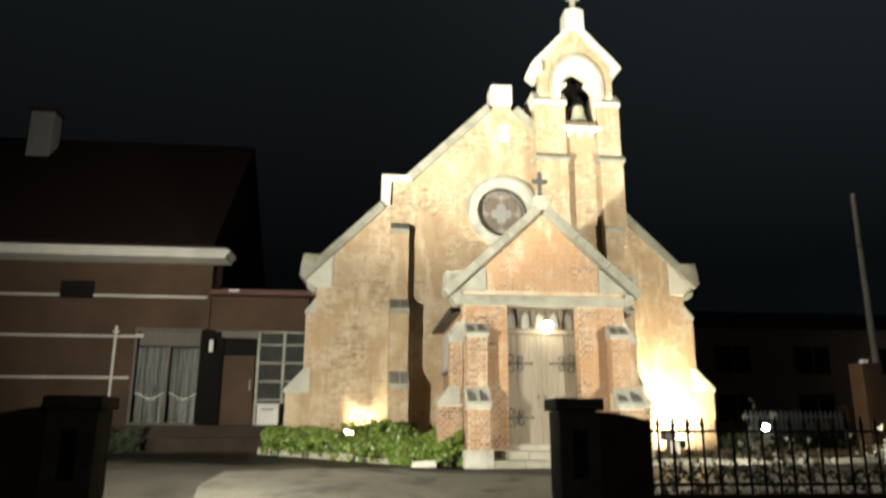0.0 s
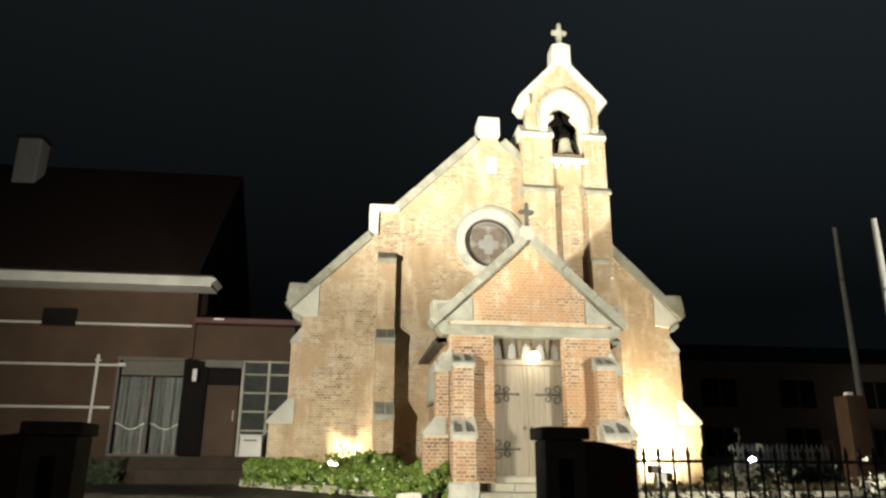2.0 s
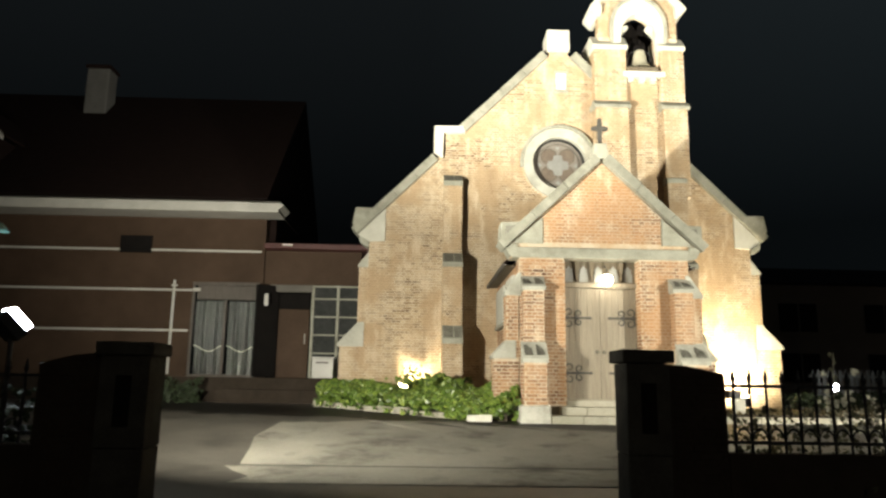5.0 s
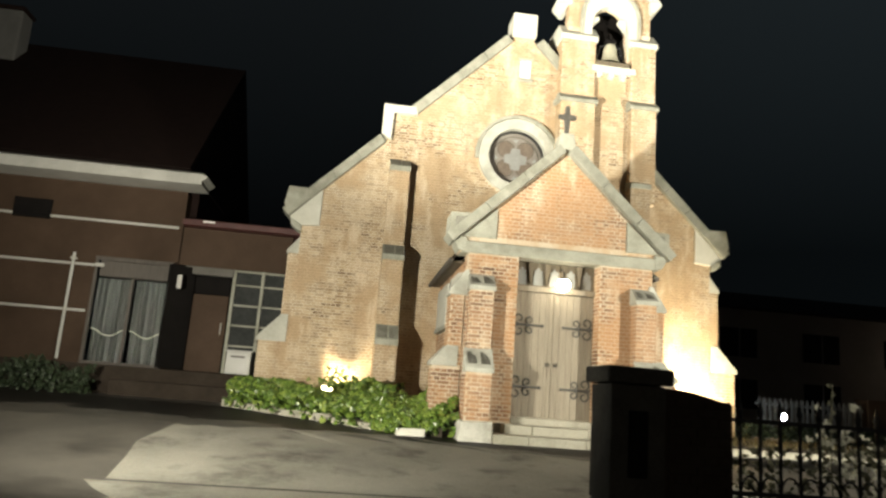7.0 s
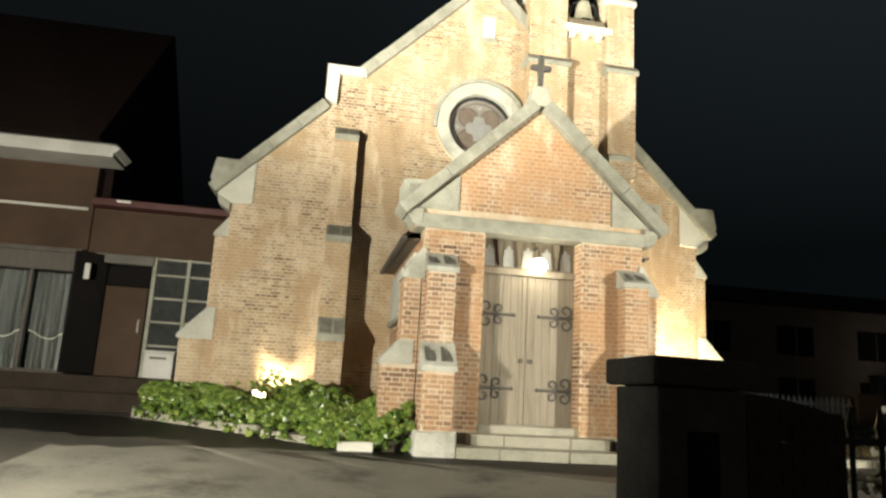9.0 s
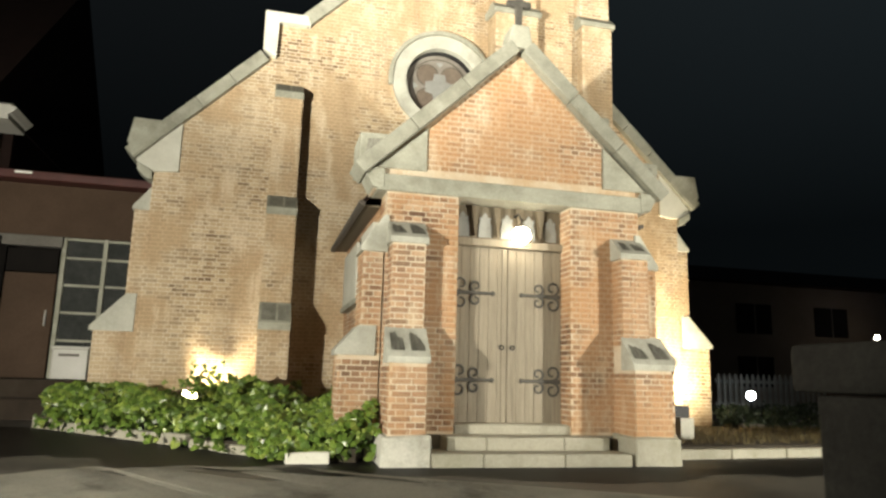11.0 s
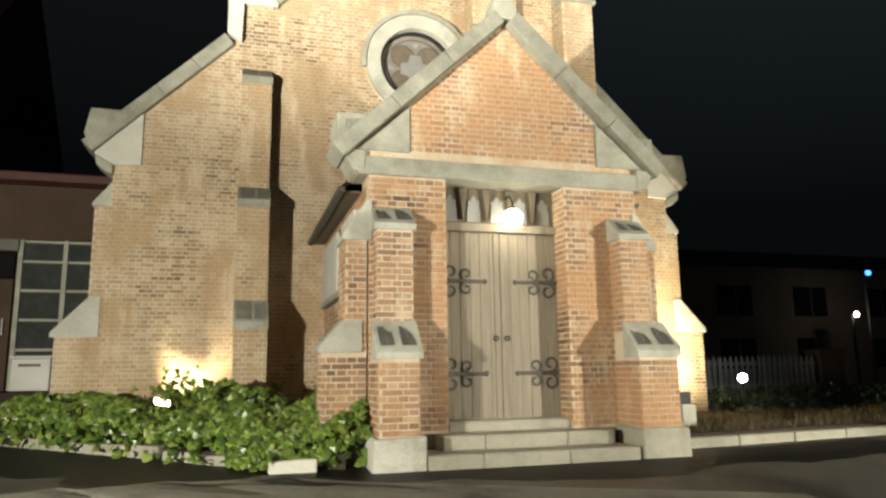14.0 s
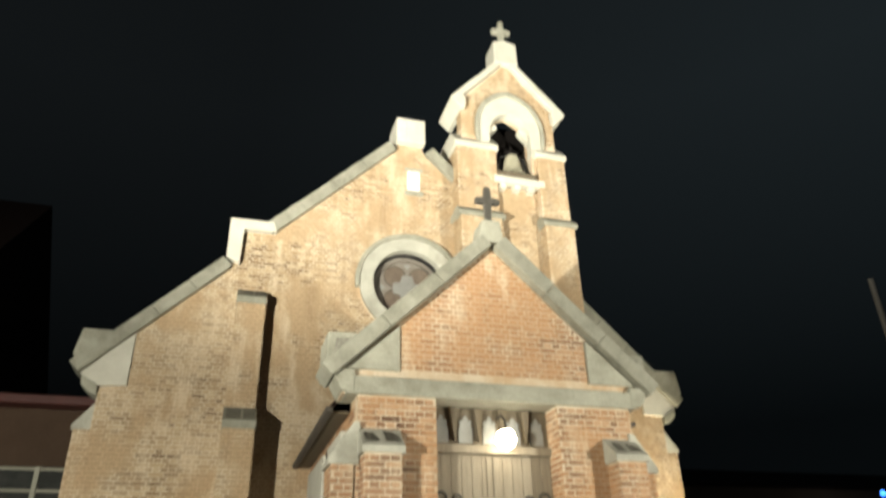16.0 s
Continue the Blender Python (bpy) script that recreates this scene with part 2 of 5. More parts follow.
def leaf_material():
    m, nt, b = nodes_of("ivy_leaf")
    rnd = nt.nodes.new("ShaderNodeNewGeometry").outputs["Random Per Island"]
    c = ramp(nt, rnd, ((0.0, (0.02, 0.04, 0.008)), (0.4, (0.085, 0.15, 0.02)), (0.8, (0.19, 0.27, 0.04)), (1.0, (0.30, 0.36, 0.075))))
    nt.links.new(mix(nt, 0.3, c, ramp(nt, noise_of(nt, 40), ((0.3, (0.03, 0.06, 0.012)), (0.7, (0.12, 0.18, 0.04))))), b.inputs["Base Color"])
    b.inputs["Roughness"].default_value = 0.36
    return m


LEAF = leaf_material()
# dark copy of the leaf that puts shade into the shrubs' colour
LEAF_DARK = surface("shaded_leaf", (0.012, 0.02, 0.008), (0.02, 0.034, 0.012), (0.034, 0.05, 0.018), 6, 40, 0.6, 0.1)
FADED = surface("faded_garden_leaf", (0.035, 0.036, 0.016), (0.07, 0.068, 0.032), (0.14, 0.13, 0.075), 5, 40, 0.7, 0.1)
BLOSSOM = surface("pale_blossom", (0.16, 0.16, 0.11), (0.25, 0.24, 0.18), (0.36, 0.35, 0.28), 8, 60, 0.8, 0.2)
DRYGRASS = surface("dry_grass_blade", (0.06, 0.045, 0.018), (0.09, 0.07, 0.028), (0.12, 0.10, 0.04), 3, 40, 0.9, 0.1)


def glow(name, colour, strength):
    m, nt, b = nodes_of(name)
    b.inputs["Base Color"].default_value = (*colour, 1)
    b.inputs["Emission Color"].default_value = (*colour, 1)
    b.inputs["Emission Strength"].default_value = strength
    return m


def glass(name, tint=(0.9, 0.92, 0.9), rough=0.03):
    m, nt, b = nodes_of(name)
    b.inputs["Base Color"].default_value = (*tint, 1)
    b.inputs["Roughness"].default_value = rough
    b.inputs["Transmission Weight"].default_value = 1.0
    b.inputs["IOR"].default_value = 1.45
    return m


GLASS = glass("window_glass")
LAMP_GLOW = glow("porch_lamp_glow", (1.0, 0.88, 0.66), 30)
FLOOD_GLOW = glow("flood_glass_glow", (1.0, 0.82, 0.5), 25)
COOL_GLOW = glow("cool_lamp_glow", (0.85, 0.95, 1.0), 140)
WALL_LAMP_GLOW = glow("far_wall_lamp_glow", (1.0, 0.86, 0.66), 85)
DIM_GLOW = glow("added_lamp_glow", (1.0, 0.9, 0.75), 8)
BLUE_GLOW = glow("blue_lamp_glow", (0.05, 0.25, 1.0), 6)


# ---- mesh tools ----
def part(name, bm, material, parent=None, label=""):
    bmesh.ops.recalc_face_normals(bm, faces=bm.faces)
    me = bpy.data.meshes.new(name)
    bm.to_mesh(me)
    bm.free()
    me.materials.append(material)
    ob = new(name, me)
    ob.parent = parent
    return tagged(ob, label)


def thing(name, label, category, at=(0, 0, 0), group="", kind=""):
    ob = new(name)
    ob.location = at
    ob.empty_display_size = 0.2
    return tagged(ob, label, category, group, kind)


def prism(poly, axis, a, b, bm=None):
    """A polygon of (u, v) extruded along an axis: 'y' takes (x, z), 'x' takes (y, z), 'z' takes (x, y)."""
    bm = bm or bmesh.new()
    place = {"y": lambda u, v, d: (u, d, v), "x": lambda u, v, d: (d, u, v), "z": lambda u, v, d: (u, v, d)}[axis]
    lo = [bm.verts.new(place(u, v, a)) for u, v in poly]
    hi = [bm.verts.new(place(u, v, b)) for u, v in poly]
    bm.faces.new(lo)
    bm.faces.new(hi[::-1])
    for i in range(len(poly)):
        j = (i + 1) % len(poly)
        bm.faces.new((lo[i], hi[i], hi[j], lo[j]))
    return bm


def box(x0, x1, y0, y1, z0, z1, bm=None):
    return prism(((x0, z0), (x1, z0), (x1, z1), (x0, z1)), "y", y0, y1, bm)


def soft(bm, width=0.01, segments=2):
    bmesh.ops.bevel(bm, geom=list(bm.edges), offset=width, segments=segments, affect="EDGES", profile=0.6, clamp_overlap=True)
    return bm


def rough_block(bm, amount=0.012, scale=3.0):
    """Worn, uneven faces."""
    bmesh.ops.subdivide_edges(bm, edges=list(bm.edges), cuts=2, use_grid_fill=True)
    for v in bm.verts:
        v.co += noise.noise_vector(v.co * scale) * amount
    return bm


def ring_band(cx, cz, r0, r1, y0, y1, a0=0.0, a1=360.0, steps=48, bm=None):
    """A flat ring or arc, extruded along y."""
    bm = bm or bmesh.new()
    full = abs(a1 - a0) >= 359.9
    count = steps if full else steps + 1
    loops = []
    for k in range(count):
        a = radians(a0 + (a1 - a0) * k / steps)
        c, s = math.cos(a), math.sin(a)
        loops.append([bm.verts.new((cx + r * c, y, cz + r * s)) for r, y in ((r0, y0), (r1, y0), (r1, y1), (r0, y1))])
    for k in range(count if full else steps):
        p, q = loops[k], loops[(k + 1) % count]
        for i in range(4):
            j = (i + 1) % 4
            bm.faces.new((p[i], p[j], q[j], q[i]))
    if not full:
        bm.faces.new(loops[0])
        bm.faces.new(loops[-1][::-1])
    return bm


def lathe(profile, at, steps=24, bm=None):
    """A turned form: profile rows of (radius, z)."""
    bm = bm or bmesh.new()
    rows = []
    for r, z in profile:
        rows.append([bm.verts.new((at[0] + r * math.cos(2 * math.pi * k / steps), at[1] + r * math.sin(2 * math.pi * k / steps), at[2] + z)) for k in range(steps)])
    for p, q in zip(rows, rows[1:]):
        for k in range(steps):
            bm.faces.new((p[k], p[(k + 1) % steps], q[(k + 1) % steps], q[k]))
    bm.faces.new(rows[0][::-1])
    bm.faces.new(rows[-1])
    return bm


def tube(points, radius, sides=6, bm=None, flat=1.0):
    """A bar that follows points; radius may be one number or one for each point."""
    bm = bm or bmesh.new()
    pts = [Vector(p) for p in points]
    radii = radius if isinstance(radius, (list, tuple)) else [radius] * len(pts)
    rows = []
    for i, p in enumerate(pts):
        d = (pts[min(i + 1, len(pts) - 1)] - pts[max(i - 1, 0)]).normalized()
        side = d.cross(Vector((0, 1, 0)) if abs(d.y) < 0.9 else Vector((1, 0, 0))).normalized()
        other = d.cross(side).normalized()
        rows.append([bm.verts.new(p + side * radii[i] * math.cos(2 * math.pi * k / sides) + other * radii[i] * flat * math.sin(2 * math.pi * k / sides)) for k in range(sides)])
    for p, q in zip(rows, rows[1:]):
        for k in range(sides):
            bm.faces.new((p[k], p[(k + 1) % sides], q[(k + 1) % sides], q[k]))
    bm.faces.new(rows[0][::-1])
    bm.faces.new(rows[-1])
    return bm


def cross_form(x, y, z, height, span, thick, bm=None):
    """A stone or iron cross, its foot at z."""
    bm = bm or bmesh.new()
    t, arm = thick / 2, z + height * 0.62
    s = span / 2
    poly = ((x - t, z), (x + t, z), (x + t, arm - t), (x + s, arm - t), (x + s, arm + t), (x + t, arm + t), (x + t, z + height), (x - t, z + height),
            (x - t, arm + t), (x - s, arm + t), (x - s, arm - t), (x - t, arm - t))
    return soft(prism(poly, "y", y - t, y + t, bm), thick * 0.12, 1)


# ---- brickwork ----
COURSE, LONG, SHORT, JOINT = 0.0655, 0.216, 0.108, 0.011


def spans_of(poly, z):
    """The stretches of a level that lie inside a polygon."""
    cuts = []
    for (x0, z0), (x1, z1) in zip(poly, poly[1:] + poly[:1]):
        if (z0 <= z) != (z1 <= z):
            cuts.append(x0 + (z - z0) / (z1 - z0) * (x1 - x0))
    cuts.sort()
    return list(zip(cuts[::2], cuts[1::2]))


def minus(spans, holes):
    for h0, h1 in holes:
        out = []
        for a, b in spans:
            if h1 <= a or h0 >= b:
                out.append((a, b))
                continue
            if a < h0:
                out.append((a, h0))
            if h1 < b:
                out.append((h1, b))
        spans = out
    return spans


def laid_bricks(poly, holes=(), rng=None, start=0.0):
    """Bricks in English bond inside a polygon: rows of (u0, u1, z0, z1)."""
    rng = rng or random.Random(5)
    z_lo, z_hi = min(p[1] for p in poly), max(p[1] for p in poly)
    first = math.floor((z_lo - start) / COURSE)
    out = []
    for row in range(first, math.ceil((z_hi - start) / COURSE)):
        za, zb = start + row * COURSE + JOINT / 2, start + (row + 1) * COURSE - JOINT / 2
        if za < z_lo - 0.02 or zb > z_hi + 0.02:
            continue
        zm = (za + zb) / 2
        spans = spans_of(poly, zm)
        for hole in holes:
            spans = minus(spans, spans_of(hole, zm))
        pitch = LONG if row % 2 else SHORT
        shift = 0.0 if row % 2 else SHORT / 2
        for a, b in spans:
            k = math.floor((a - shift) / pitch)
            while k * pitch + shift < b:
                u0, u1 = max(a, k * pitch + shift + JOINT / 2), min(b, (k + 1) * pitch + shift - JOINT / 2)
                if u1 - u0 > 0.025:
                    out.append((u0, u1, za + rng.uniform(-0.002, 0.002), zb + rng.uniform(-0.002, 0.002)))
                k += 1
    return out


PLANES = {
    "front": lambda at: (lambda u, d, z: (u, at - d, z)),
    "left": lambda at: (lambda u, d, z: (at - d, u, z)),
    "right": lambda at: (lambda u, d, z: (at + d, u, z)),
}


def brick_faces(rows, place, rng, verts, faces):
    for u0, u1, z0, z1 in rows:
        d, c, n = rng.uniform(0.005, 0.011), 0.005, len(verts)
        for dd, i in ((-0.004, 0.0), (d, c)):
            for u, z in ((u0 + i, z0 + i), (u1 - i, z0 + i), (u1 - i, z1 - i), (u0 + i, z1 - i)):
                verts.append(place(u, dd + rng.uniform(-0.001, 0.001), z))
        faces.append((n + 4, n + 5, n + 6, n + 7))
        for k in range(4):
            j = (k + 1) % 4
            faces.append((n + k, n + j, n + 4 + j, n + 4 + k))


def brickwork(parent, plane, at, poly, holes=(), seed=1, material=None):
    """All bricks of one face of a wall, joined."""
    rng = random.Random(seed)
    verts, faces = [], []
    brick_faces(laid_bricks(list(poly), holes, rng), PLANES[plane](at), rng, verts, faces)
    me = bpy.data.meshes.new("brickwork")
    me.from_pydata(verts, [], faces)
    me.validate()
    bm = bmesh.new()
    bm.from_mesh(me)
    bmesh.ops.recalc_face_normals(bm, faces=bm.faces)
    bm.to_mesh(me)
    bm.free()
    me.materials.append(material or BRICK)
    ob = new("brickwork", me)
    ob.parent = parent
    return tagged(ob, "", "", "", "stuff")


def single_bricks(parent, at, poly, holes=(), seed=1, most=300):
    """The bricks of a front face as pieces of their own; alike ones share a mesh."""
    rng = random.Random(seed)
    shapes = {}
    for u0, u1, z0, z1 in laid_bricks(list(poly), holes, rng)[:most]:
        key = (round((u1 - u0) / 0.012), rng.randrange(2))
        if key not in shapes:
            w, h, verts, faces = key[0] * 0.012, COURSE - JOINT, [], []
            brick_faces([(-w / 2, w / 2, -h / 2, h / 2)], PLANES["front"](0), rng, verts, faces)
            me = bpy.data.meshes.new("brick")
            me.from_pydata(verts, [], faces)
            me.materials.append(BRICK_ONE)
            shapes[key] = me
        ob = new("brick", shapes[key])
        ob.location = ((u0 + u1) / 2, at, (z0 + z1) / 2)
        ob.rotation_euler = (0, rng.uniform(-0.006, 0.006), 0)
        ob.parent = parent


# ---- ground ----
def build_ground():
    bm = bmesh.new()
    xs = [-500, -60, -20, -10, -5, 0, 5, 10, 20, 60, 500]
    ys = [-500, -40, -10, -5, -2, 0, 2, 4, 7, 8.5, 10.5, 12, 13.7, 15.5, 17.4, 20, 25, 40, 80, 500]
    grid = [[bm.verts.new((x, y, ground_z(y))) for x in xs] for y in ys]
    for r0, r1 in zip(grid, grid[1:]):
        for k in range(len(xs) - 1):
            bm.faces.new((r0[k], r0[k + 1], r1[k + 1], r1[k]))
    tagged(part("ground", bm, ASPHALT), "worn damp grey paving sloping up to the church", "ground", "", "structure")


build_ground()


def build_slabs():
    """Pale concrete strips that follow the slope, with a dark joint between them."""
    rng = random.Random(4)
    for n, rows in enumerate((((9.3, -2.60, 5.0), (9.7, -2.62, 5.0), (10.0, -2.64, 5.0), (10.42, -2.66, 5.0)),
                              ((10.5, -2.72, 5.0), (11.5, -2.80, 5.0), (12.3, -2.9, 5.0), (13.7, -3.0, 1.3)))):
        bm = bmesh.new()
        cols = 48
        grid = []
        for r, (y, xl, xr) in enumerate(rows):
            line = []
            for k in range(cols + 1):
                x = xl + (xr - xl) * k / cols
                x += (0.5 * noise.noise((y * 1.7, 5.0, n)) + 0.2 * noise.noise((y * 6.1, 2.0, n))) * max(0.0, 1 - k / 6)
                yy = y + (0.45 * noise.noise((x * 1.3, y, n)) + 0.15 * noise.noise((x * 4.1, y, 3)) - 0.10 * max(0, x) if (n == 1 and r == 3) else 0)
                line.append(bm.verts.new((x, yy, ground_z(yy) + 0.012)))
            grid.append(line)
        for p, q in zip(grid, grid[1:]):
            for k in range(cols):
                bm.faces.new((p[k], p[k + 1], q[k + 1], q[k]))
        bmesh.ops.solidify(bm, geom=list(bm.faces), thickness=0.03)
        tagged(part("pavement", bm, SLAB), "pale stained concrete slab in the churchyard drive", "pavement", "", "structure")


build_slabs()


def build_dark_paving():
    """Darker paving along the ivy bed and the foot of the steps."""
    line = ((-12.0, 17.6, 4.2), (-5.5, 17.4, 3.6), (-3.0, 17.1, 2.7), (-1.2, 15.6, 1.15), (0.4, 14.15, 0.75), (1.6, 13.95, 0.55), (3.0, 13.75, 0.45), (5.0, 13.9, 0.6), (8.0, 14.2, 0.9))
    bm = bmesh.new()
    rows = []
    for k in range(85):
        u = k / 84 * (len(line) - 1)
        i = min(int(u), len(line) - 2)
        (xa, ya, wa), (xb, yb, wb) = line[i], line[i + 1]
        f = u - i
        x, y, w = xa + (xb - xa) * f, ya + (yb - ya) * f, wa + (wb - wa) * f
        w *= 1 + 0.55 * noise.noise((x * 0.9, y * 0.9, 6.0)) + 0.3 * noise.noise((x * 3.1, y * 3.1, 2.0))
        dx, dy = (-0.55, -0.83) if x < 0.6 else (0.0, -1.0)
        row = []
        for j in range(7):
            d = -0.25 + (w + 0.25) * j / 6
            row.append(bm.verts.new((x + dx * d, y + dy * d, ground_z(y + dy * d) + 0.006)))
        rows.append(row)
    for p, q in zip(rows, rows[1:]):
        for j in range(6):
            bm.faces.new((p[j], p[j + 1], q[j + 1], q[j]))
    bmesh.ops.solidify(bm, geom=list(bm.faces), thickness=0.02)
    tagged(part("dark_paving", bm, DARK_PAVING), "dark strip of paving along the church foot", "pavement", "", "structure")


build_dark_paving()

# ---- church: main front ----
church = thing("church", "small floodlit brick church with stone copings and a bellcote", "church")

SLOPE_L = [(-1.74, 0.0), (-1.74, 4.15), (-1.45, 4.55), (-1.45, 4.95), (0.05, 6.42), (0.05, 7.0), (0.60, 7.0), (2.80, 9.22), (2.80, 9.45)]
FRONT = SLOPE_L + [(2 * CX - x, z) for x, z in reversed(SLOPE_L)]
ROUND = (3.04, 6.25, 0.70)


def circle(cx, cz, r, steps=32):
    return [(cx + r * math.cos(2 * math.pi * k / steps), cz + r * math.sin(2 * math.pi * k / steps)) for k in range(steps)]


def holed_wall(poly, hole, y0, y1):
    """A wall with one round opening through it, bridged at the left and right of the hole."""
    bm = bmesh.new()
    cx, cz, r = hole
    top = [(cx + r * math.cos(math.pi * k / 20), cz + r * math.sin(math.pi * k / 20)) for k in range(21)]
    low = [(cx - r * math.cos(math.pi * k / 20), cz - r * math.sin(math.pi * k / 20)) for k in range(21)]
    sp = spans_of(poly, cz)[0]
    iu = [i for i, p in enumerate(poly) if p[1] > cz]
    up_poly = [(sp[0], cz)] + [poly[i] for i in iu] + [(sp[1], cz)] + top
    lo_left = [p for p in poly if p[1] <= cz and p[0] < cx]
    lo_right = [p for p in poly if p[1] <= cz and p[0] >= cx]
    lo_poly = lo_right + lo_left + [(sp[0], cz)] + low + [(sp[1], cz)]
    prism(up_poly, "y", y0, y1, bm)
    prism(lo_poly, "y", y0, y1, bm)
    return bm


def coping(parent, a, b, y0, y1, thick, pieces, material=None):
    """A sloping run of cap stones from a to b (x, z of the lower edge), each a stone of its own."""
    (x0, z0), (x1, z1) = a, b
    n = Vector((-(z1 - z0), x1 - x0)).normalized()
    if n.y < 0:
        n = -n
    rng = random.Random(int(abs(x0 * 100)))
    for k in range(pieces):
        t0, t1 = k / pieces + 0.0012, (k + 1) / pieces - 0.0012
        th = thick + rng.uniform(-0.008, 0.008)
        q = [(x0 + (x1 - x0) * t, z0 + (z1 - z0) * t) for t in (t0, t1)]
        poly = (q[0], q[1], (q[1][0] + n.x * th, q[1][1] + n.y * th), (q[0][0] + n.x * th, q[0][1] + n.y * th))
        part("coping_stone", soft(prism(poly, "y", y0 + rng.uniform(-0.006, 0.006), y1), 0.014), material or COPING, parent)


def build_front():
    wall = part("front_wall", holed_wall(FRONT, ROUND, W, W + 0.45), MORTAR, church, "buff brick gable wall with pale mortar")
    niche = [(2.99, 8.24), (3.25, 8.24), (3.25, 8.70), (2.99, 8.70)]
    tower = [(3.92, 5.2), (6.24, 5.2), (6.24, 9.6), (3.92, 9.6)]
    brickwork(wall, "front", W, FRONT, [circle(3.04, 6.25, 0.97), niche, tower, [(1.5, 0), (4.75, 0), (4.75, 3.4), (PX, 4.9), (1.5, 3.4)]], 3)
    part("niche_panel", soft(box(2.995, 3.245, W - 0.02, W + 0.03, 8.245, 8.695), 0.008), LIMEWASH, church, "small white painted panel")
    part("niche_sill", soft(box(2.94, 3.30, W - 0.06, W + 0.02, 8.15, 8.235), 0.01), STONE, church)
    part("niche_arch", soft(box(2.94, 3.30, W - 0.03, W + 0.02, 8.705, 8.77), 0.01), STONE, church)
    y0, y1 = W - 0.12, W + 0.5
    for side in (1, -1):
        fx = (lambda x: x) if side == 1 else (lambda x: 2 * CX - x)
        coping(church, (fx(-2.04), 4.27), (fx(-0.05), 6.24), y0, y1, 0.22, 4)
        if side == 1:
            coping(church, (fx(0.56), 6.94), (fx(2.76), 9.12), y0, y1, 0.22, 4)
        else:
            coping(church, (3.34, 9.12), (4.1, 8.37), y0, y1, 0.22, 1)
        # kneeler at the eaves
        k = [(-2.06, 4.30), (-2.16, 4.55), (-2.09, 4.95), (-1.60, 4.94), (-1.56, 4.78)]
        part("kneeler", soft(prism([(fx(x), z) for x, z in k], "y", y0 - 0.01, y1), 0.015), STONE, church, "grey weathered kneeler stone")
        k = [(-2.02, 4.28), (-1.90, 4.12), (-1.82, 4.09), (-1.35, 4.12), (-1.35, 4.96)]
        part("kneeler_panel", soft(prism([(fx(x), z) for x, z in k], "y", W - 0.05, W + 0.3), 0.012), PALE, church)
        part("kneeler_moulding", soft(prism([(fx(-1.99), 4.24), (fx(-1.98), 4.10), (fx(-1.84), 3.98), (fx(-1.74), 3.95), (fx(-1.74), 4.10)], "y", W - 0.08, W + 0.3), 0.02), STONE, church)
        if side == 1:
            s = [(-0.17, 6.42), (-0.17, 7.14), (0.56, 7.14), (0.62, 6.96), (0.06, 6.96), (0.06, 6.30)]
            part("shoulder_stone", soft(prism([(fx(x), z) for x, z in s], "y", y0 - 0.02, y1), 0.014), PALE, church)
    part("apex_block", soft(box(2.74, 3.33, y0 - 0.04, y1, 9.30, 9.86), 0.02), PALE, church, "square pale stone block on the gable")
    part("apex_block_panel", soft(box(2.94, 3.14, y0 - 0.06, y0 - 0.02, 9.30, 9.80), 0.01), PALE, church)
    # nave behind
    part("nave_wall", box(-1.70, 2 * CX + 1.70, W + 0.46, W + 14, 0.0, 4.3), MORTAR, church)
    bm = bmesh.new()
    prism([(-2.05, 4.3), (CX, 9.0), (2 * CX + 2.05, 4.3)], "y", W + 0.46, W + 14.3, bm)
    part("nave_roof", bm, SLATE, church, "dark slate nave roof")


build_front()


def build_round_window():
    cx, cz, r = ROUND
    win = part("round_window", ring_band(cx, cz, r - 0.02, 0.925, W - 0.05, W + 0.25), CAPSTONE, church, "round window in a pale moulded stone ring")
    part("inner_ring", ring_band(cx, cz, r - 0.05, r + 0.02, W + 0.10, W + 0.24), IRON, win, "dark iron inner frame")
    part("hood_mould", ring_band(cx, cz, 0.935, 1.005, W - 0.09, W + 0.02, -8, 188, 40), STONE, win, "grey stone hood mould")
    bm = bmesh.new()
    prism(circle(cx, cz, r - 0.05), "y", W + 0.2, W + 0.22, bm)
    pane = part("glass_pane", bm, STAINED, win, "dull brown stained glass")
    for k in range(4):
        a = radians(45 + 90 * k)
        c = (cx + 0.33 * math.cos(a), cz + 0.33 * math.sin(a))
        part("petal_pane", prism(circle(c[0], c[1], 0.20, 20), "y", W + 0.190, W + 0.199), ROSE, pane, "rose-brown petal of glass")
        part("lead_ring", ring_band(c[0], c[1], 0.20, 0.212, W + 0.184, W + 0.196, 0, 360, 24), GREYWOOD, pane)
        a = radians(90 * k)
        c, d = math.cos(a), math.sin(a)
        tri = [(0.50, -0.07), (0.50, 0.07), (0.40, 0.0)]
        part("glass_chip", prism([(cx + u * c - v * d, cz + u * d + v * c) for u, v in tri], "y", W + 0.186, W + 0.197), FROSTED, pane, "pale glass triangle")
    t, s, q = 0.10, 0.27, 0.13
    poly = [(-t, -s), (t, -s), (q, -q), (s, -t), (s, t), (q, q), (t, s), (-t, s), (-q, q), (-s, t), (-s, -t), (-q, -q)]
    part("cross_pane", prism([(cx + x, cz + z) for x, z in poly], "y", W + 0.180, W + 0.189), BLUEGLASS, pane, "grey-blue cross of glass")
    part("lead_ring", ring_band(cx, cz, 0.555, 0.57, W + 0.184, W + 0.197), GREYWOOD, pane)


build_round_window()


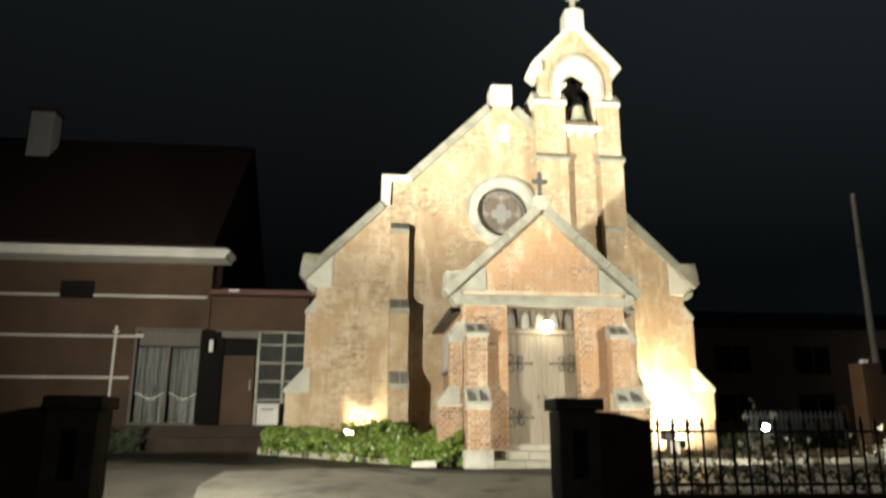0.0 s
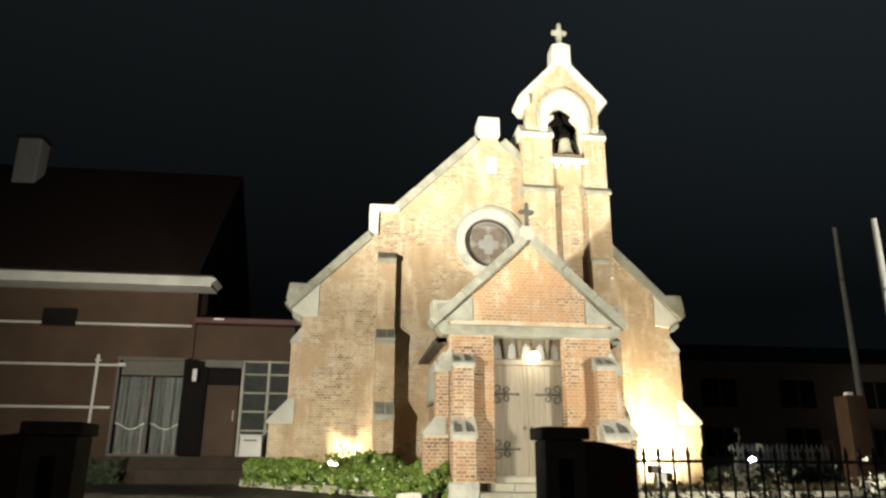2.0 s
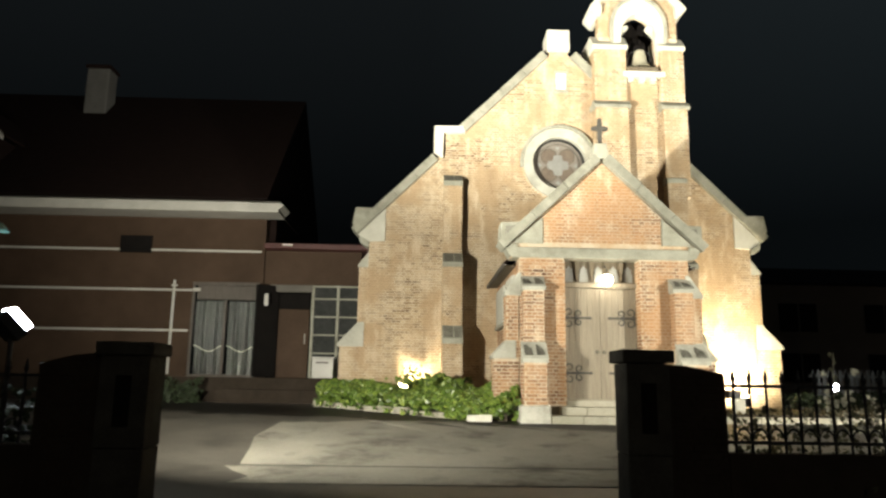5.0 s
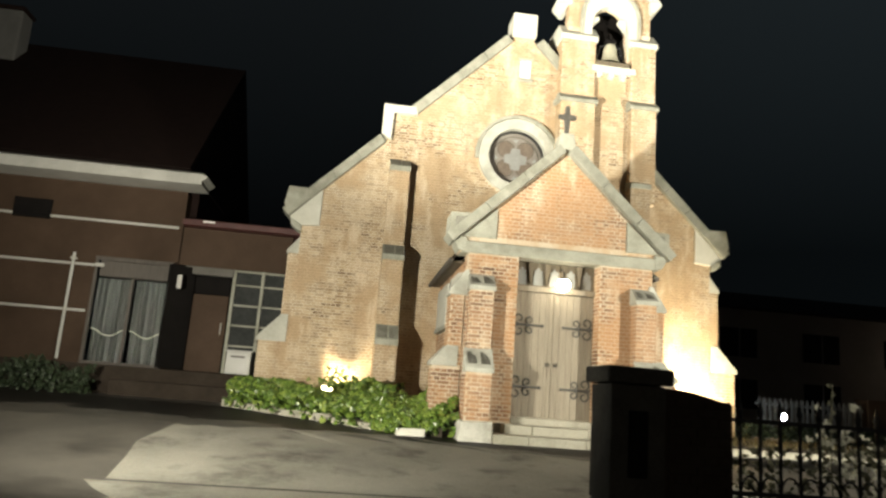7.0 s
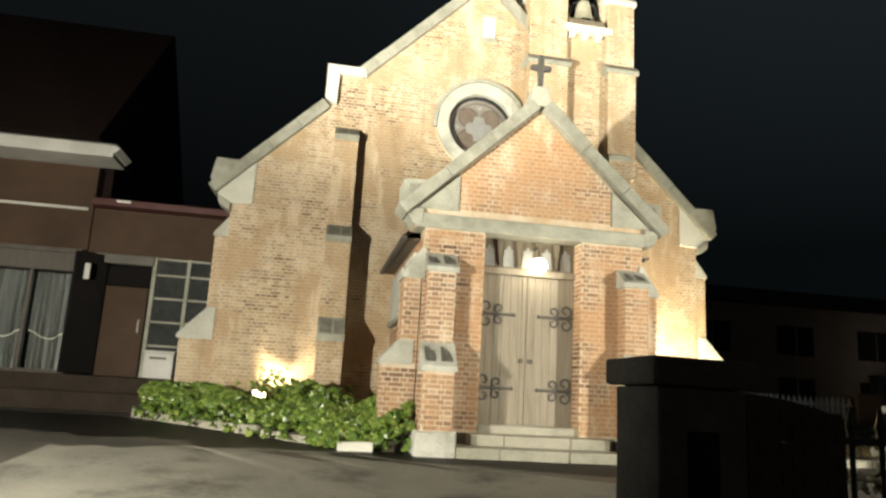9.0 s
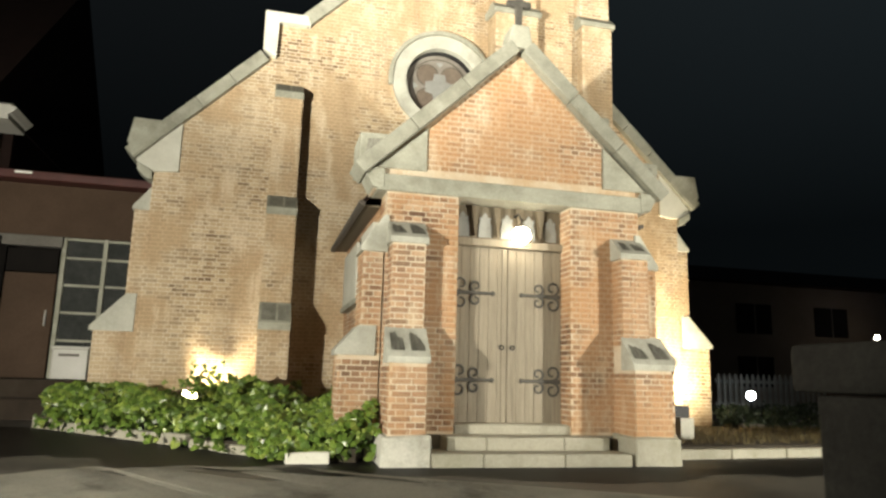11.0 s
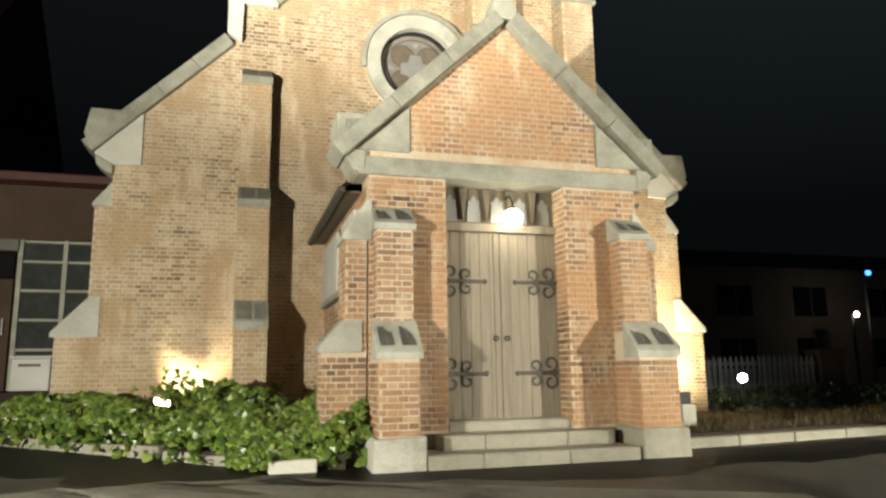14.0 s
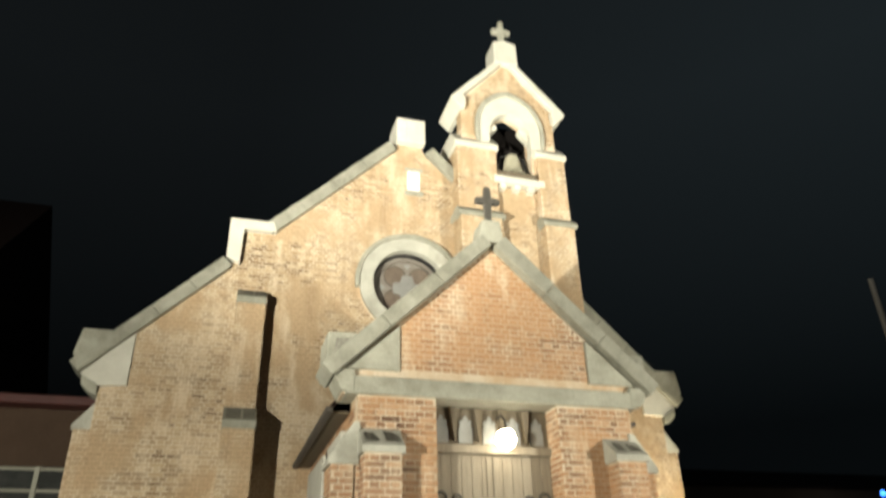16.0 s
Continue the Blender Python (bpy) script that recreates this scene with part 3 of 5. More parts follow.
def slope_cap(x0, x1, y_front, y_back, z_front, z_back, over=0.03):
    """A weathered sloping cap stone on a buttress that faces the front."""
    poly = ((y_front - over, z_front - 0.02), (y_front - over, z_front + 0.05), (y_back, z_back), (y_back, z_front - 0.02))
    return soft(prism(poly, "x", x0 - over, x1 + over), 0.008)


def cap_patch(parent, x0, x1, y_front, y_back, z_front, z_back, seed, over=0.035):
    """Dark patches on a sloping cap, each a thin skin over the stone."""
    rng = random.Random(seed)
    slope = (z_back - z_front - 0.05) / (y_back - y_front + over)
    w = (x1 - x0)
    for k, (a, b) in enumerate(((0.06, 0.40), (0.58, 0.97))):
        xa, xb = x0 + w * (a + rng.uniform(-0.04, 0.04)), x0 + w * (b + rng.uniform(-0.04, 0.04))
        ya, yb = y_front + 0.02, y_front + (y_back - y_front) * rng.uniform(0.6, 0.85)
        bm = bmesh.new()
        lo, hi = [], []
        for j in range(9):
            t = j / 8
            x = xa + (xb - xa) * t + rng.uniform(-0.006, 0.006)
            y1 = ya + (yb - ya) * (0.22 + 0.78 * math.sqrt(max(0.0, 1 - t * t)) + 0.25 * noise.noise((t * 4, seed, k))) * rng.uniform(0.9, 1.06)
            for y, rows in ((ya, lo), (y1, hi)):
                rows.append(bm.verts.new((x, y, z_front + 0.056 + slope * (y - y_front + over))))
        for j in range(8):
            bm.faces.new((lo[j], lo[j + 1], hi[j + 1], hi[j]))
        bmesh.ops.solidify(bm, geom=list(bm.faces), thickness=0.002)
        part("blotch", bm, DARK_PATCH, parent, "dark patch")


def front_buttress(parent, x0, x1, stages, y_wall, seed):
    """Stages of (z0, z1, y_front, z_cap_top), lowest first; each stage ends under a sloping stone."""
    for k, (z0, z1, yf, zc) in enumerate(stages):
        yb = stages[k + 1][2] if k + 1 < len(stages) else y_wall
        body = part("buttress_stage", box(x0, x1, yf, y_wall, z0, z1), MORTAR, parent)
        brickwork(body, "front", yf, [(x0, z0), (x1, z0), (x1, z1), (x0, z1)], (), seed + k)
        for pl, at in (("left", x0), ("right", x1)):
            brickwork(body, pl, at, [(yf, z0), (y_wall, z0), (y_wall, z1), (yf, z1)], (), seed + k + 20)
        cap = part("buttress_cap", soft(prism(((yf - 0.025, z1 - 0.07), (yf - 0.025, z1 + 0.045), (yb, zc), (yb, z1 - 0.07)), "x", x0 - 0.015, x1 + 0.015), 0.010), STONE, parent, "weathered cap stone with an upright lip")
        rise = (zc - z1 - 0.045) / (yb - yf + 0.025)
        w = x1 - x0
        for a, b in ((0.05, 0.52), (0.60, 0.97)):
            ya, yy = yf + 0.01, yb - 0.02 - 0.03 * a
            skin = ((ya, z1 + 0.050 + rise * (ya - yf + 0.025)), (yy, z1 + 0.050 + rise * (yy - yf + 0.025)), (yy, z1 + 0.030 + rise * (yy - yf + 0.025)), (ya, z1 + 0.030 + rise * (ya - yf + 0.025)))
            part("blotch", soft(prism(skin, "x", x0 + w * a, x0 + w * b), 0.004, 1), DARKCAP, cap, "dark patch")


front_buttress(church, 0.095, 0.545, ((0.0, 1.63, 17.15, 2.01), (1.63, 3.46, 17.50, 3.80), (3.46, 5.57, 17.92, 5.87)), W, 40)
front_buttress(church, 5.63, 6.10, ((0.0, 1.63, 16.95, 2.0), (1.63, 3.48, 17.25, 3.76), (3.48, 5.70, 17.68, 5.92)), W, 60)


def corner_buttress(side):
    fx = (lambda x: x) if side == 1 else (lambda x: 2 * CX - x)
    y0, y1 = W + 0.04, W + 0.6
    low, up = fx(-2.38), fx(-1.97)
    a, b = sorted((low, fx(-1.74)))
    body = part("buttress_stage", box(a, b, y0, y1, 0.0, 1.55 if side == 1 else 1.63), MORTAR, church)
    brickwork(body, "front", y0, [(a, 0), (b, 0), (b, 1.55 if side == 1 else 1.63), (a, 1.55 if side == 1 else 1.63)], (), 81)
    a2, b2 = sorted((up, fx(-1.74)))
    body = part("buttress_stage", box(a2, b2, y0, y1, 1.55, 3.5), MORTAR, church)
    brickwork(body, "front", y0, [(a2, 1.6), (b2, 1.6), (b2, 3.5), (a2, 3.5)], (), 82)
    lift = 0.0 if side == 1 else 0.10
    cap = [(fx(x), z + lift) for x, z in ((-2.44, 1.51), (-2.44, 1.58), (-1.95, 2.11), (-1.80, 2.11), (-1.80, 1.51))]
    part("buttress_cap", soft(prism(cap, "y", y0 - 0.03, y1 + 0.03), 0.01), CAPSTONE, church)
    cap = [(fx(-2.0), 3.46), (fx(-2.0), 3.52), (fx(-1.74), 3.86), (fx(-1.66), 3.86), (fx(-1.66), 3.46)]
    part("buttress_cap", soft(prism(cap, "y", y0 - 0.03, y1 + 0.03), 0.01), CAPSTONE, church)


corner_buttress(1)
corner_buttress(-1)


# ---- bellcote ----
def pointed(cx, half, z0, spring, apex, steps=10):
    """A pointed arch outline, from the left foot over the apex to the right foot."""
    rise = apex - spring
    r = (half * half + rise * rise) / (2 * half)
    out = [(cx - half, z0)]
    end = math.asin(min(1, rise / r))
    for k in range(steps + 1):
        a = end * k / steps
        out.append((cx - half + r * (1 - math.cos(a)), spring + r * math.sin(a)))
    return out + [(2 * cx - x, z) for x, z in reversed(out[:-1])]


def build_tower():
    tx, yf, yb = 5.10, W - 0.38, W + 0.85          # the shaft stands proud of the gable
    yl = yf - 0.09
    x0, x1, xa, xb = 3.92, 6.24, 4.74, 5.64
    recess = yf + 0.16
    body = part("bellcote_wall", box(x0, x1, recess, yb, 5.0, 8.62), MORTAR, church, "brick bellcote shaft")
    brickwork(body, "front", recess, [(xa, 5.2), (xb, 5.2), (xb, 8.45), (xa, 8.45)], (), 90)
    for a, b in ((x0, xa), (xb, x1)):
        pier = part("bellcote_pier", box(a, b, yf, recess + 0.01, 7.66, 9.28), MORTAR, church)
        brickwork(pier, "front", yf, [(a, 7.78), (b, 7.78), (b, 9.26), (a, 9.26)], (), 91)
        pier = part("bellcote_pier", box(a, b, yl, recess + 0.01, 5.3, 7.66), MORTAR, church)
        brickwork(pier, "front", yl, [(a, 5.3), (b, 5.3), (b, 7.62), (a, 7.62)], (), 93)
        for pl, at in (("left", a), ("right", b)):
            brickwork(pier, pl, at, [(yl, 5.3), (recess, 5.3), (recess, 7.6), (yl, 7.6)], (), 94)
        part("string_course", soft(prism([(yl - 0.06, 7.60), (yl - 0.06, 7.68), (yf, 7.83), (recess, 7.83), (recess, 7.60)], "x", a - 0.06, b + 0.06), 0.012), STONE, church)
        part("pier_upper", box(a, b, recess, yb, 8.62, 9.28), MORTAR, church)
        cap = [(yf - 0.04, 9.25), (yf - 0.04, 9.36), (yf + 0.26, 9.70), (yb, 9.70), (yb, 9.25)]
        part("pier_cap", soft(prism(cap, "x", a - 0.05, b + 0.05), 0.015), PALE, church, "pale sloping pier cap")
    brickwork(body, "left", x0, [(yf, 5.6), (yb, 5.6), (yb, 9.25), (yf, 9.25)], (), 92)
    part("string_course", soft(box(x0 - 0.07, x0 + 0.02, yf, yb, 7.64, 7.78), 0.02), STONE, church)
    # belfry stage with its pointed opening
    u0, u1, bf = 4.06, 6.12, yf + 0.10
    arch = pointed(tx, 0.46, 8.64, 9.70, 10.30)
    outline_l = [(u0, 8.64), (u0, 10.50), (tx, 11.66)] + [p for p in reversed(arch) if p[0] <= tx + 0.001]
    outline_r = [(u1, 8.64), (u1, 10.50), (tx, 11.66)] + [p for p in arch if p[0] >= tx - 0.001]
    bm = bmesh.new()
    for o in (outline_l, outline_r):
        prism(o, "y", bf, bf + 0.28, bm)
    stage = part("belfry_stage", bm, MORTAR, church)
    brickwork(stage, "front", bf, [(u0, 9.6), (u0, 10.45), (tx, 11.60), (u1, 10.45), (u1, 9.6)], [pointed(tx, 0.69, 8.64, 9.88, 10.73)], 95)
    brickwork(stage, "left", u0, [(bf, 9.72), (bf + 0.28, 9.72), (bf + 0.28, 10.40), (bf, 10.40)], (), 96)
    hood = pointed(tx, 0.68, 9.30, 9.88, 10.72, 12)
    inner = pointed(tx, 0.455, 9.30, 9.70, 10.29, 12)
    bm = bmesh.new()
    for k in range(len(hood) - 1):
        prism((hood[k], hood[k + 1], inner[k + 1], inner[k]), "y", bf - 0.06, bf + 0.16, bm)
    bmesh.ops.remove_doubles(bm, verts=bm.verts, dist=0.0005)
    part("arch_ring", bm, PALE, church, "pale stone arch round the bell opening")
    bm = bmesh.new()
    outer = pointed(tx, 0.755, 9.66, 9.90, 10.82, 12)
    for k in range(len(hood) - 1):
        prism((outer[k], outer[k + 1], hood[k + 1], hood[k]), "y", bf - 0.10, bf + 0.05, bm)
    bmesh.ops.remove_doubles(bm, verts=bm.verts, dist=0.0005)
    part("hood_mould", bm, STONE, church, "grey hood mould over the bell opening")
    # cusps of the trefoil head
    for s in (1, -1):
        part("arch_cusp", soft(prism([(tx + s * 0.455, 9.66), (tx + s * 0.34, 9.82), (tx + s * 0.23, 9.93), (tx + s * 0.26, 10.01), (tx + s * 0.41, 9.96)], "y", bf + 0.04, bf + 0.20), 0.015), PALE, church)
    part("belfry_sill", soft(box(xa - 0.08, xb + 0.10, yf - 0.05, bf + 0.55, 8.50, 8.64), 0.015), PALE, church)
    for k in range(3):
        part("dentil", soft(box(xa + 0.05 + k * 0.30, xa + 0.18 + k * 0.30, yf, recess, 8.39, 8.495), 0.008), PALE, church)
    y0, y1 = yf - 0.03, W + 0.5
    coping(church, (tx - 1.17, 10.36), (tx - 0.10, 11.56), y0, y1, 0.14, 2, PALE)
    coping(church, (tx + 1.17, 10.36), (tx + 0.10, 11.56), y0, y1, 0.14, 2, PALE)
    for s in (1, -1):
        k = [(tx + s * 1.27, 10.40), (tx + s * 1.08, 10.20), (tx + s * 0.98, 10.20), (tx + s * 0.96, 10.46), (tx + s * 1.16, 10.58)]
        part("kneeler", soft(prism(k, "y", y0 - 0.02, y1), 0.012), PALE, church)
    part("apex_block", soft(prism([(tx - 0.27, 11.58), (tx + 0.28, 11.58), (tx + 0.27, 12.16), (tx, 12.24), (tx - 0.26, 12.16)], "y", y0 - 0.02, y0 + 0.5), 0.02), PALE, church)
    part("roof_cross", cross_form(tx + 0.03, y0 + 0.22, 12.20, 0.80, 0.44, 0.11), STONE, church, "small stone cross")
    # bell in its wooden cradle
    bell = thing("church_bell", "small bronze bell hanging in a dark wooden cradle", "bell")
    bx, by, bz = tx + 0.06, bf + 0.10, 8.80
    prof = [(0.0, 0.42), (0.05, 0.42), (0.11, 0.39), (0.14, 0.30), (0.155, 0.18), (0.19, 0.08), (0.25, 0.0), (0.235, 0.0), (0.17, 0.09), (0.0, 0.2)]
    part("bell_body", lathe([(max(r * 1.12, 0.004), z * 1.25) for r, z in prof], (bx, by, bz), 24), BRONZE, bell, "pale green bronze bell")
    part("clapper", lathe([(0.01, 0.2), (0.015, 0.0), (0.04, -0.05), (0.01, -0.09)], (bx, by, bz), 12), IRON, bell)
    for s in (1, -1):
        post = [(bx + s * 0.43, 8.64), (bx + s * 0.31, 8.64), (bx + s * 0.03, 9.72), (bx + s * 0.10, 9.72)]
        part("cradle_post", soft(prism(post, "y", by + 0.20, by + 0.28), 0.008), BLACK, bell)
        part("bell_bracket", tube([(bx + s * 0.30, by, 8.72), (bx + s * 0.31, by, 9.0), (bx + s * 0.25, by, 9.24), (bx, by, 9.34)], 0.022, 8), IRON, bell)
    part("cradle_beam", soft(box(bx - 0.42, bx + 0.40, by - 0.26, by - 0.15, 8.645, 8.75), 0.01), OAK_DARK, bell)
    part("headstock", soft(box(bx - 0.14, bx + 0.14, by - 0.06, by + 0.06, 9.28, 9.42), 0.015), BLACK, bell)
    part("wheel", ring_band(bx - 0.22, 9.08, 0.27, 0.31, by + 0.12, by + 0.16, 0, 360, 28), BLACK, bell)
    # added black sheet that paints the darkness seen through the opening
    part("belfry_dark_sheet", box(u0 + 0.3, u1 - 0.3, bf + 0.62, bf + 0.66, 8.64, 10.4), BLACK, church, "black sheet added for the darkness seen through the bell opening")


build_tower()


# ---- porch ----
PL, PR, JL, JR = 1.47, 4.76, 2.345, 3.815     # outer faces and door jambs


def build_porch():
    wall = part("porch_wall", box(PL, JL, P, P + 0.42, 0.3, 3.10), MORTAR, church, "red brick porch wall")
    box_r = part("porch_wall", box(JR, PR, P, P + 0.42, 0.3, 3.10), MORTAR, church, "red brick porch wall")
    tym = [(1.95, 3.38), (4.26, 3.38), (4.26, 3.92), (PX, 5.06), (1.95, 3.92)]
    gable = part("porch_gable", prism([(1.3, 3.11), (4.9, 3.11), (4.9, 3.42), (PX, 5.12), (1.3, 3.42)], "y", P + 0.01, P + 0.42), MORTAR, church, "red brick porch gable")
    for x, s in ((PL, "left"), (PR, "right")):
        a, b = (x, x + 0.35) if s == "left" else (x - 0.35, x)
        side = part("porch_side_wall", box(a, b, P + 0.42, W, 0.2, 3.0), MORTAR, church)
        brickwork(side, s, x, [(P + 0.1, 0.3), (W, 0.3), (W, 3.0), (P + 0.1, 3.0)], [[(14.9, 1.92), (17.92, 1.92), (17.92, 2.85), (14.9, 2.85)]], 105, BRICK_RED)
    brickwork(wall, "right", JL, [(P, 0.4), (P + 0.36, 0.4), (P + 0.36, 3.09), (P, 3.09)], (), 107, BRICK_RED)
    brickwork(box_r, "left", JR, [(P, 0.4), (P + 0.36, 0.4), (P + 0.36, 3.09), (P, 3.09)], (), 108, BRICK_RED)
    # lintel and jamb
    bm = prism([(1.34, 3.10), (4.83, 3.10), (4.86, 3.30), (1.32, 3.30)], "y", P - 0.05, P + 0.43)
    part("lintel", soft(bm, 0.012), STONE, church, "long grey stone lintel over the doorway")
    # side stones of the gable and its copings
    for s in (1, -1):
        fx = (lambda x: x) if s == 1 else (lambda x: 2 * PX - x)
        part("gable_side_stone", soft(prism([(fx(1.32), 3.38), (fx(1.93), 3.38), (fx(1.93), 3.93)], "y", P - 0.025, P + 0.3), 0.01), STONE, church)
        coping(church, (fx(1.17), 3.26), (fx(PX - 0.02), 5.06), P - 0.14, P + 0.45, 0.185, 3)
        k = [(1.12, 3.36), (1.12, 3.80), (1.62, 3.82), (1.18, 3.34)]
        kn = part("kneeler", soft(prism([(fx(x), z) for x, z in k], "y", P + 0.02, P + 0.62), 0.012), STONE, church, "boxed grey kneeler stone")
        k = [(1.19, 3.47), (1.21, 3.73), (1.42, 3.75), (1.38, 3.69), (1.27, 3.49)]
        part("blotch", prism([(fx(x), z) for x, z in k], "y", P + 0.014, P + 0.03), DARK_PATCH, kn, "dark patch")
        part("kneeler_foot", soft(prism([(fx(1.16), 3.36), (fx(1.28), 3.13), (fx(1.42), 3.11), (fx(1.42), 3.36)], "y", P - 0.06, P + 0.4), 0.012), STONE, church)
    part("apex_block", soft(prism([(PX - 0.19, 5.10), (PX + 0.15, 5.10), (PX + 0.10, 5.41), (PX - 0.13, 5.41)], "y", P - 0.14, P + 0.2), 0.015), STONE, church)
    part("porch_cross", cross_form(PX - 0.01, P - 0.02, 5.41, 0.55, 0.33, 0.075), HINGE, church, "dark cross on the porch")
    # roof and eaves
    for s in (1, -1):
        fx = (lambda x: x) if s == 1 else (lambda x: 2 * PX - x)
        th = [(fx(1.24), 3.02), (fx(PX), 4.80), (fx(PX), 4.88), (fx(1.21), 3.06)]
        part("porch_roof", prism(th, "y", P + 0.44, W - 0.02), SLATE, church, "dark slate porch roof")
        part("eaves_gutter", soft(prism([(fx(1.18), 2.985), (fx(1.25), 2.97), (fx(1.26), 3.02), (fx(1.18), 3.04)], "y", P + 0.30, W - 0.02), 0.008), GREYWOOD, church)
        part("soffit", box(*sorted((fx(1.20), fx(1.45))), P + 0.42, W - 0.02, 2.99, 3.012), OAK_DARK, church)
    # stone window frames of the left and right sides
    for s in (1, -1):
        fx = (lambda x: x) if s == 1 else (lambda x: 2 * PX - x)
        for y, yy in ((14.92, 15.95), (16.35, 17.9)):
            a, b = sorted((fx(1.39), fx(1.50)))
            part("side_window_jamb", soft(box(a, b, y, yy, 2.0, 2.83), 0.012), PALE, church, "pale stone window jamb")
        a, b = sorted((fx(1.43), fx(1.48)))
        part("side_window_pane", box(a, b, 15.95, 16.35, 1.95, 2.85), BLACK, church)
        part("side_window_sill", soft(box(*sorted((fx(1.36), fx(1.50))), 14.9, 17.92, 1.92, 2.0), 0.012), STONE, church)
    # corner buttresses
    def porch_buttress(lo, up, foot):
        (a, b), (c, d) = lo, up
        y_lo, y_up = P - 0.52, P - 0.25
        low = part("buttress_stage", box(a, b, y_lo, P, 0.30, 1.10), MORTAR, church)
        upb = part("buttress_stage", box(c, d, y_up, P, 1.10, 2.46), MORTAR, church)
        for o, x0, x1, yf, z0, z1 in ((low, a, b, y_lo, 0.30, 1.08), (upb, c, d, y_up, 1.40, 2.44)):
            brickwork(o, "front", yf, [(x0, z0), (x1, z0), (x1, z1), (x0, z1)], (), 120, BRICK_RED)
            brickwork(o, "left", x0, [(yf, z0), (P, z0), (P, z1), (yf, z1)], (), 121, BRICK_RED)
            brickwork(o, "right", x1, [(yf, z0), (P, z0), (P, z1), (yf, z1)], (), 122, BRICK_RED)
        cap = part("buttress_cap", slope_cap(a, b, y_lo, y_up, 1.10, 1.48, 0.035), CAPSTONE, church, "sloping stone cap with dark patches")
        cap_patch(cap, a, b, y_lo, y_up, 1.10, 1.48, int(a * 10))
        cap = part("buttress_cap", slope_cap(c, d, y_up, P, 2.46, 2.74, 0.035), CAPSTONE, church, "sloping stone cap with dark patches")
        cap_patch(cap, c, d, y_up, P, 2.46, 2.74, int(c * 10) + 3)
        bm = rough_block(box(foot[0], foot[1], y_lo - 0.08, P, -0.12, 0.325), 0.025)
        part("buttress_foot", soft(bm, 0.02, 1), FOOTSTONE if a < PX else STEP, church, "rough foot stone")

    porch_buttress((1.485, 1.895), (1.515, 1.90), (1.41, 1.945))
    porch_buttress((4.385, 4.86), (4.385, 4.735), (4.34, 4.92))
    # buttresses that face sideways
    for s in (1, -1):
        fx = (lambda x: x) if s == 1 else (lambda x: 2 * PX - x)
        y0, y1 = P - 0.01, P + 0.45
        a, b = sorted((fx(0.99), fx(1.45)))
        c, d = sorted((fx(1.22), fx(1.45)))
        low = part("buttress_stage", box(a, b, y0, y1, 0.30, 1.17), MORTAR, church)
        upb = part("buttress_stage", box(c, d, y0, y1, 1.17, 2.40), MORTAR, church)
        brickwork(low, "front", y0, [(a, 0.3), (b, 0.3), (b, 1.15), (a, 1.15)], (), 131, BRICK_RED)
        brickwork(upb, "front", y0, [(c, 1.2), (d, 1.2), (d, 2.36), (c, 2.36)], (), 132, BRICK_RED)
        brickwork(low, "left" if s == 1 else "right", fx(0.99), [(y0, 0.3), (y1, 0.3), (y1, 1.15), (y0, 1.15)], (), 133, BRICK_RED)
        brickwork(upb, "left" if s == 1 else "right", fx(1.22), [(y0, 1.2), (y1, 1.2), (y1, 2.36), (y0, 2.36)], (), 134, BRICK_RED)
        cap = [(fx(0.95), 1.16), (fx(0.95), 1.22), (fx(1.20), 1.50), (fx(1.40), 1.50), (fx(1.40), 1.16)]
        part("buttress_cap", soft(prism(cap, "y", y0 - 0.03, y1 + 0.03), 0.01), CAPSTONE, church)
        cap = [(fx(1.18), 2.36), (fx(1.18), 2.42), (fx(1.44), 2.80), (fx(1.50), 2.80), (fx(1.50), 2.36)]
        part("buttress_cap", soft(prism(cap, "y", y0 - 0.03, y1 + 0.03), 0.01), CAPSTONE, church)
        bm = rough_block(box(a - 0.03, b, y0 - 0.03, y1, -0.1, 0.31), 0.015)
        part("buttress_foot", bm, DARKSTONE, church, "dark footing stone")
    # steps
    for cuts, y0, y1, z0, z1 in (((1.955, 2.52, 3.46, 4.28), P - 0.62, P + 0.2, -0.1, 0.145), ((2.19, 2.66, 3.60, 4.17), P - 0.29, P + 0.3, 0.14, 0.295)):
        for a, b in zip(cuts, cuts[1:]):
            part("step", soft(rough_block(box(a + 0.003, b - 0.003, y0, y1, z0, z1), 0.009, 2), 0.014, 1), STEP, church, "worn stone step")
    part("threshold", soft(rough_block(box(JL + 0.01, JR + 0.02, P + 0.05, P + 0.5, 0.29, 0.415), 0.006, 2), 0.02, 1), STEP, church, "mossy stone threshold")
    part("plinth", box(PL, JL, P + 0.005, P + 0.4, -0.1, 0.30), DARKSTONE, church)
    part("plinth", box(JR, PR, P + 0.005, P + 0.4, -0.1, 0.30), DARKSTONE, church)
    return wall, box_r, gable, tym


porch_l, porch_r, porch_gable, TYM = build_porch()


# ---- porch doors ----
def scroll(x, z, y, r, turn, flip, bm):
    """One C scroll of flat iron."""
    pts = []
    for k in range(26):
        t = k / 25
        a = turn + flip * t * math.pi * 2.1
        rr = r * (1 - 0.62 * t)
        pts.append((x + rr * math.cos(a), y, z + rr * math.sin(a)))
    tube(pts, [0.017 * (1 - 0.35 * k / 25) for k in range(26)], 6, bm, 0.6)


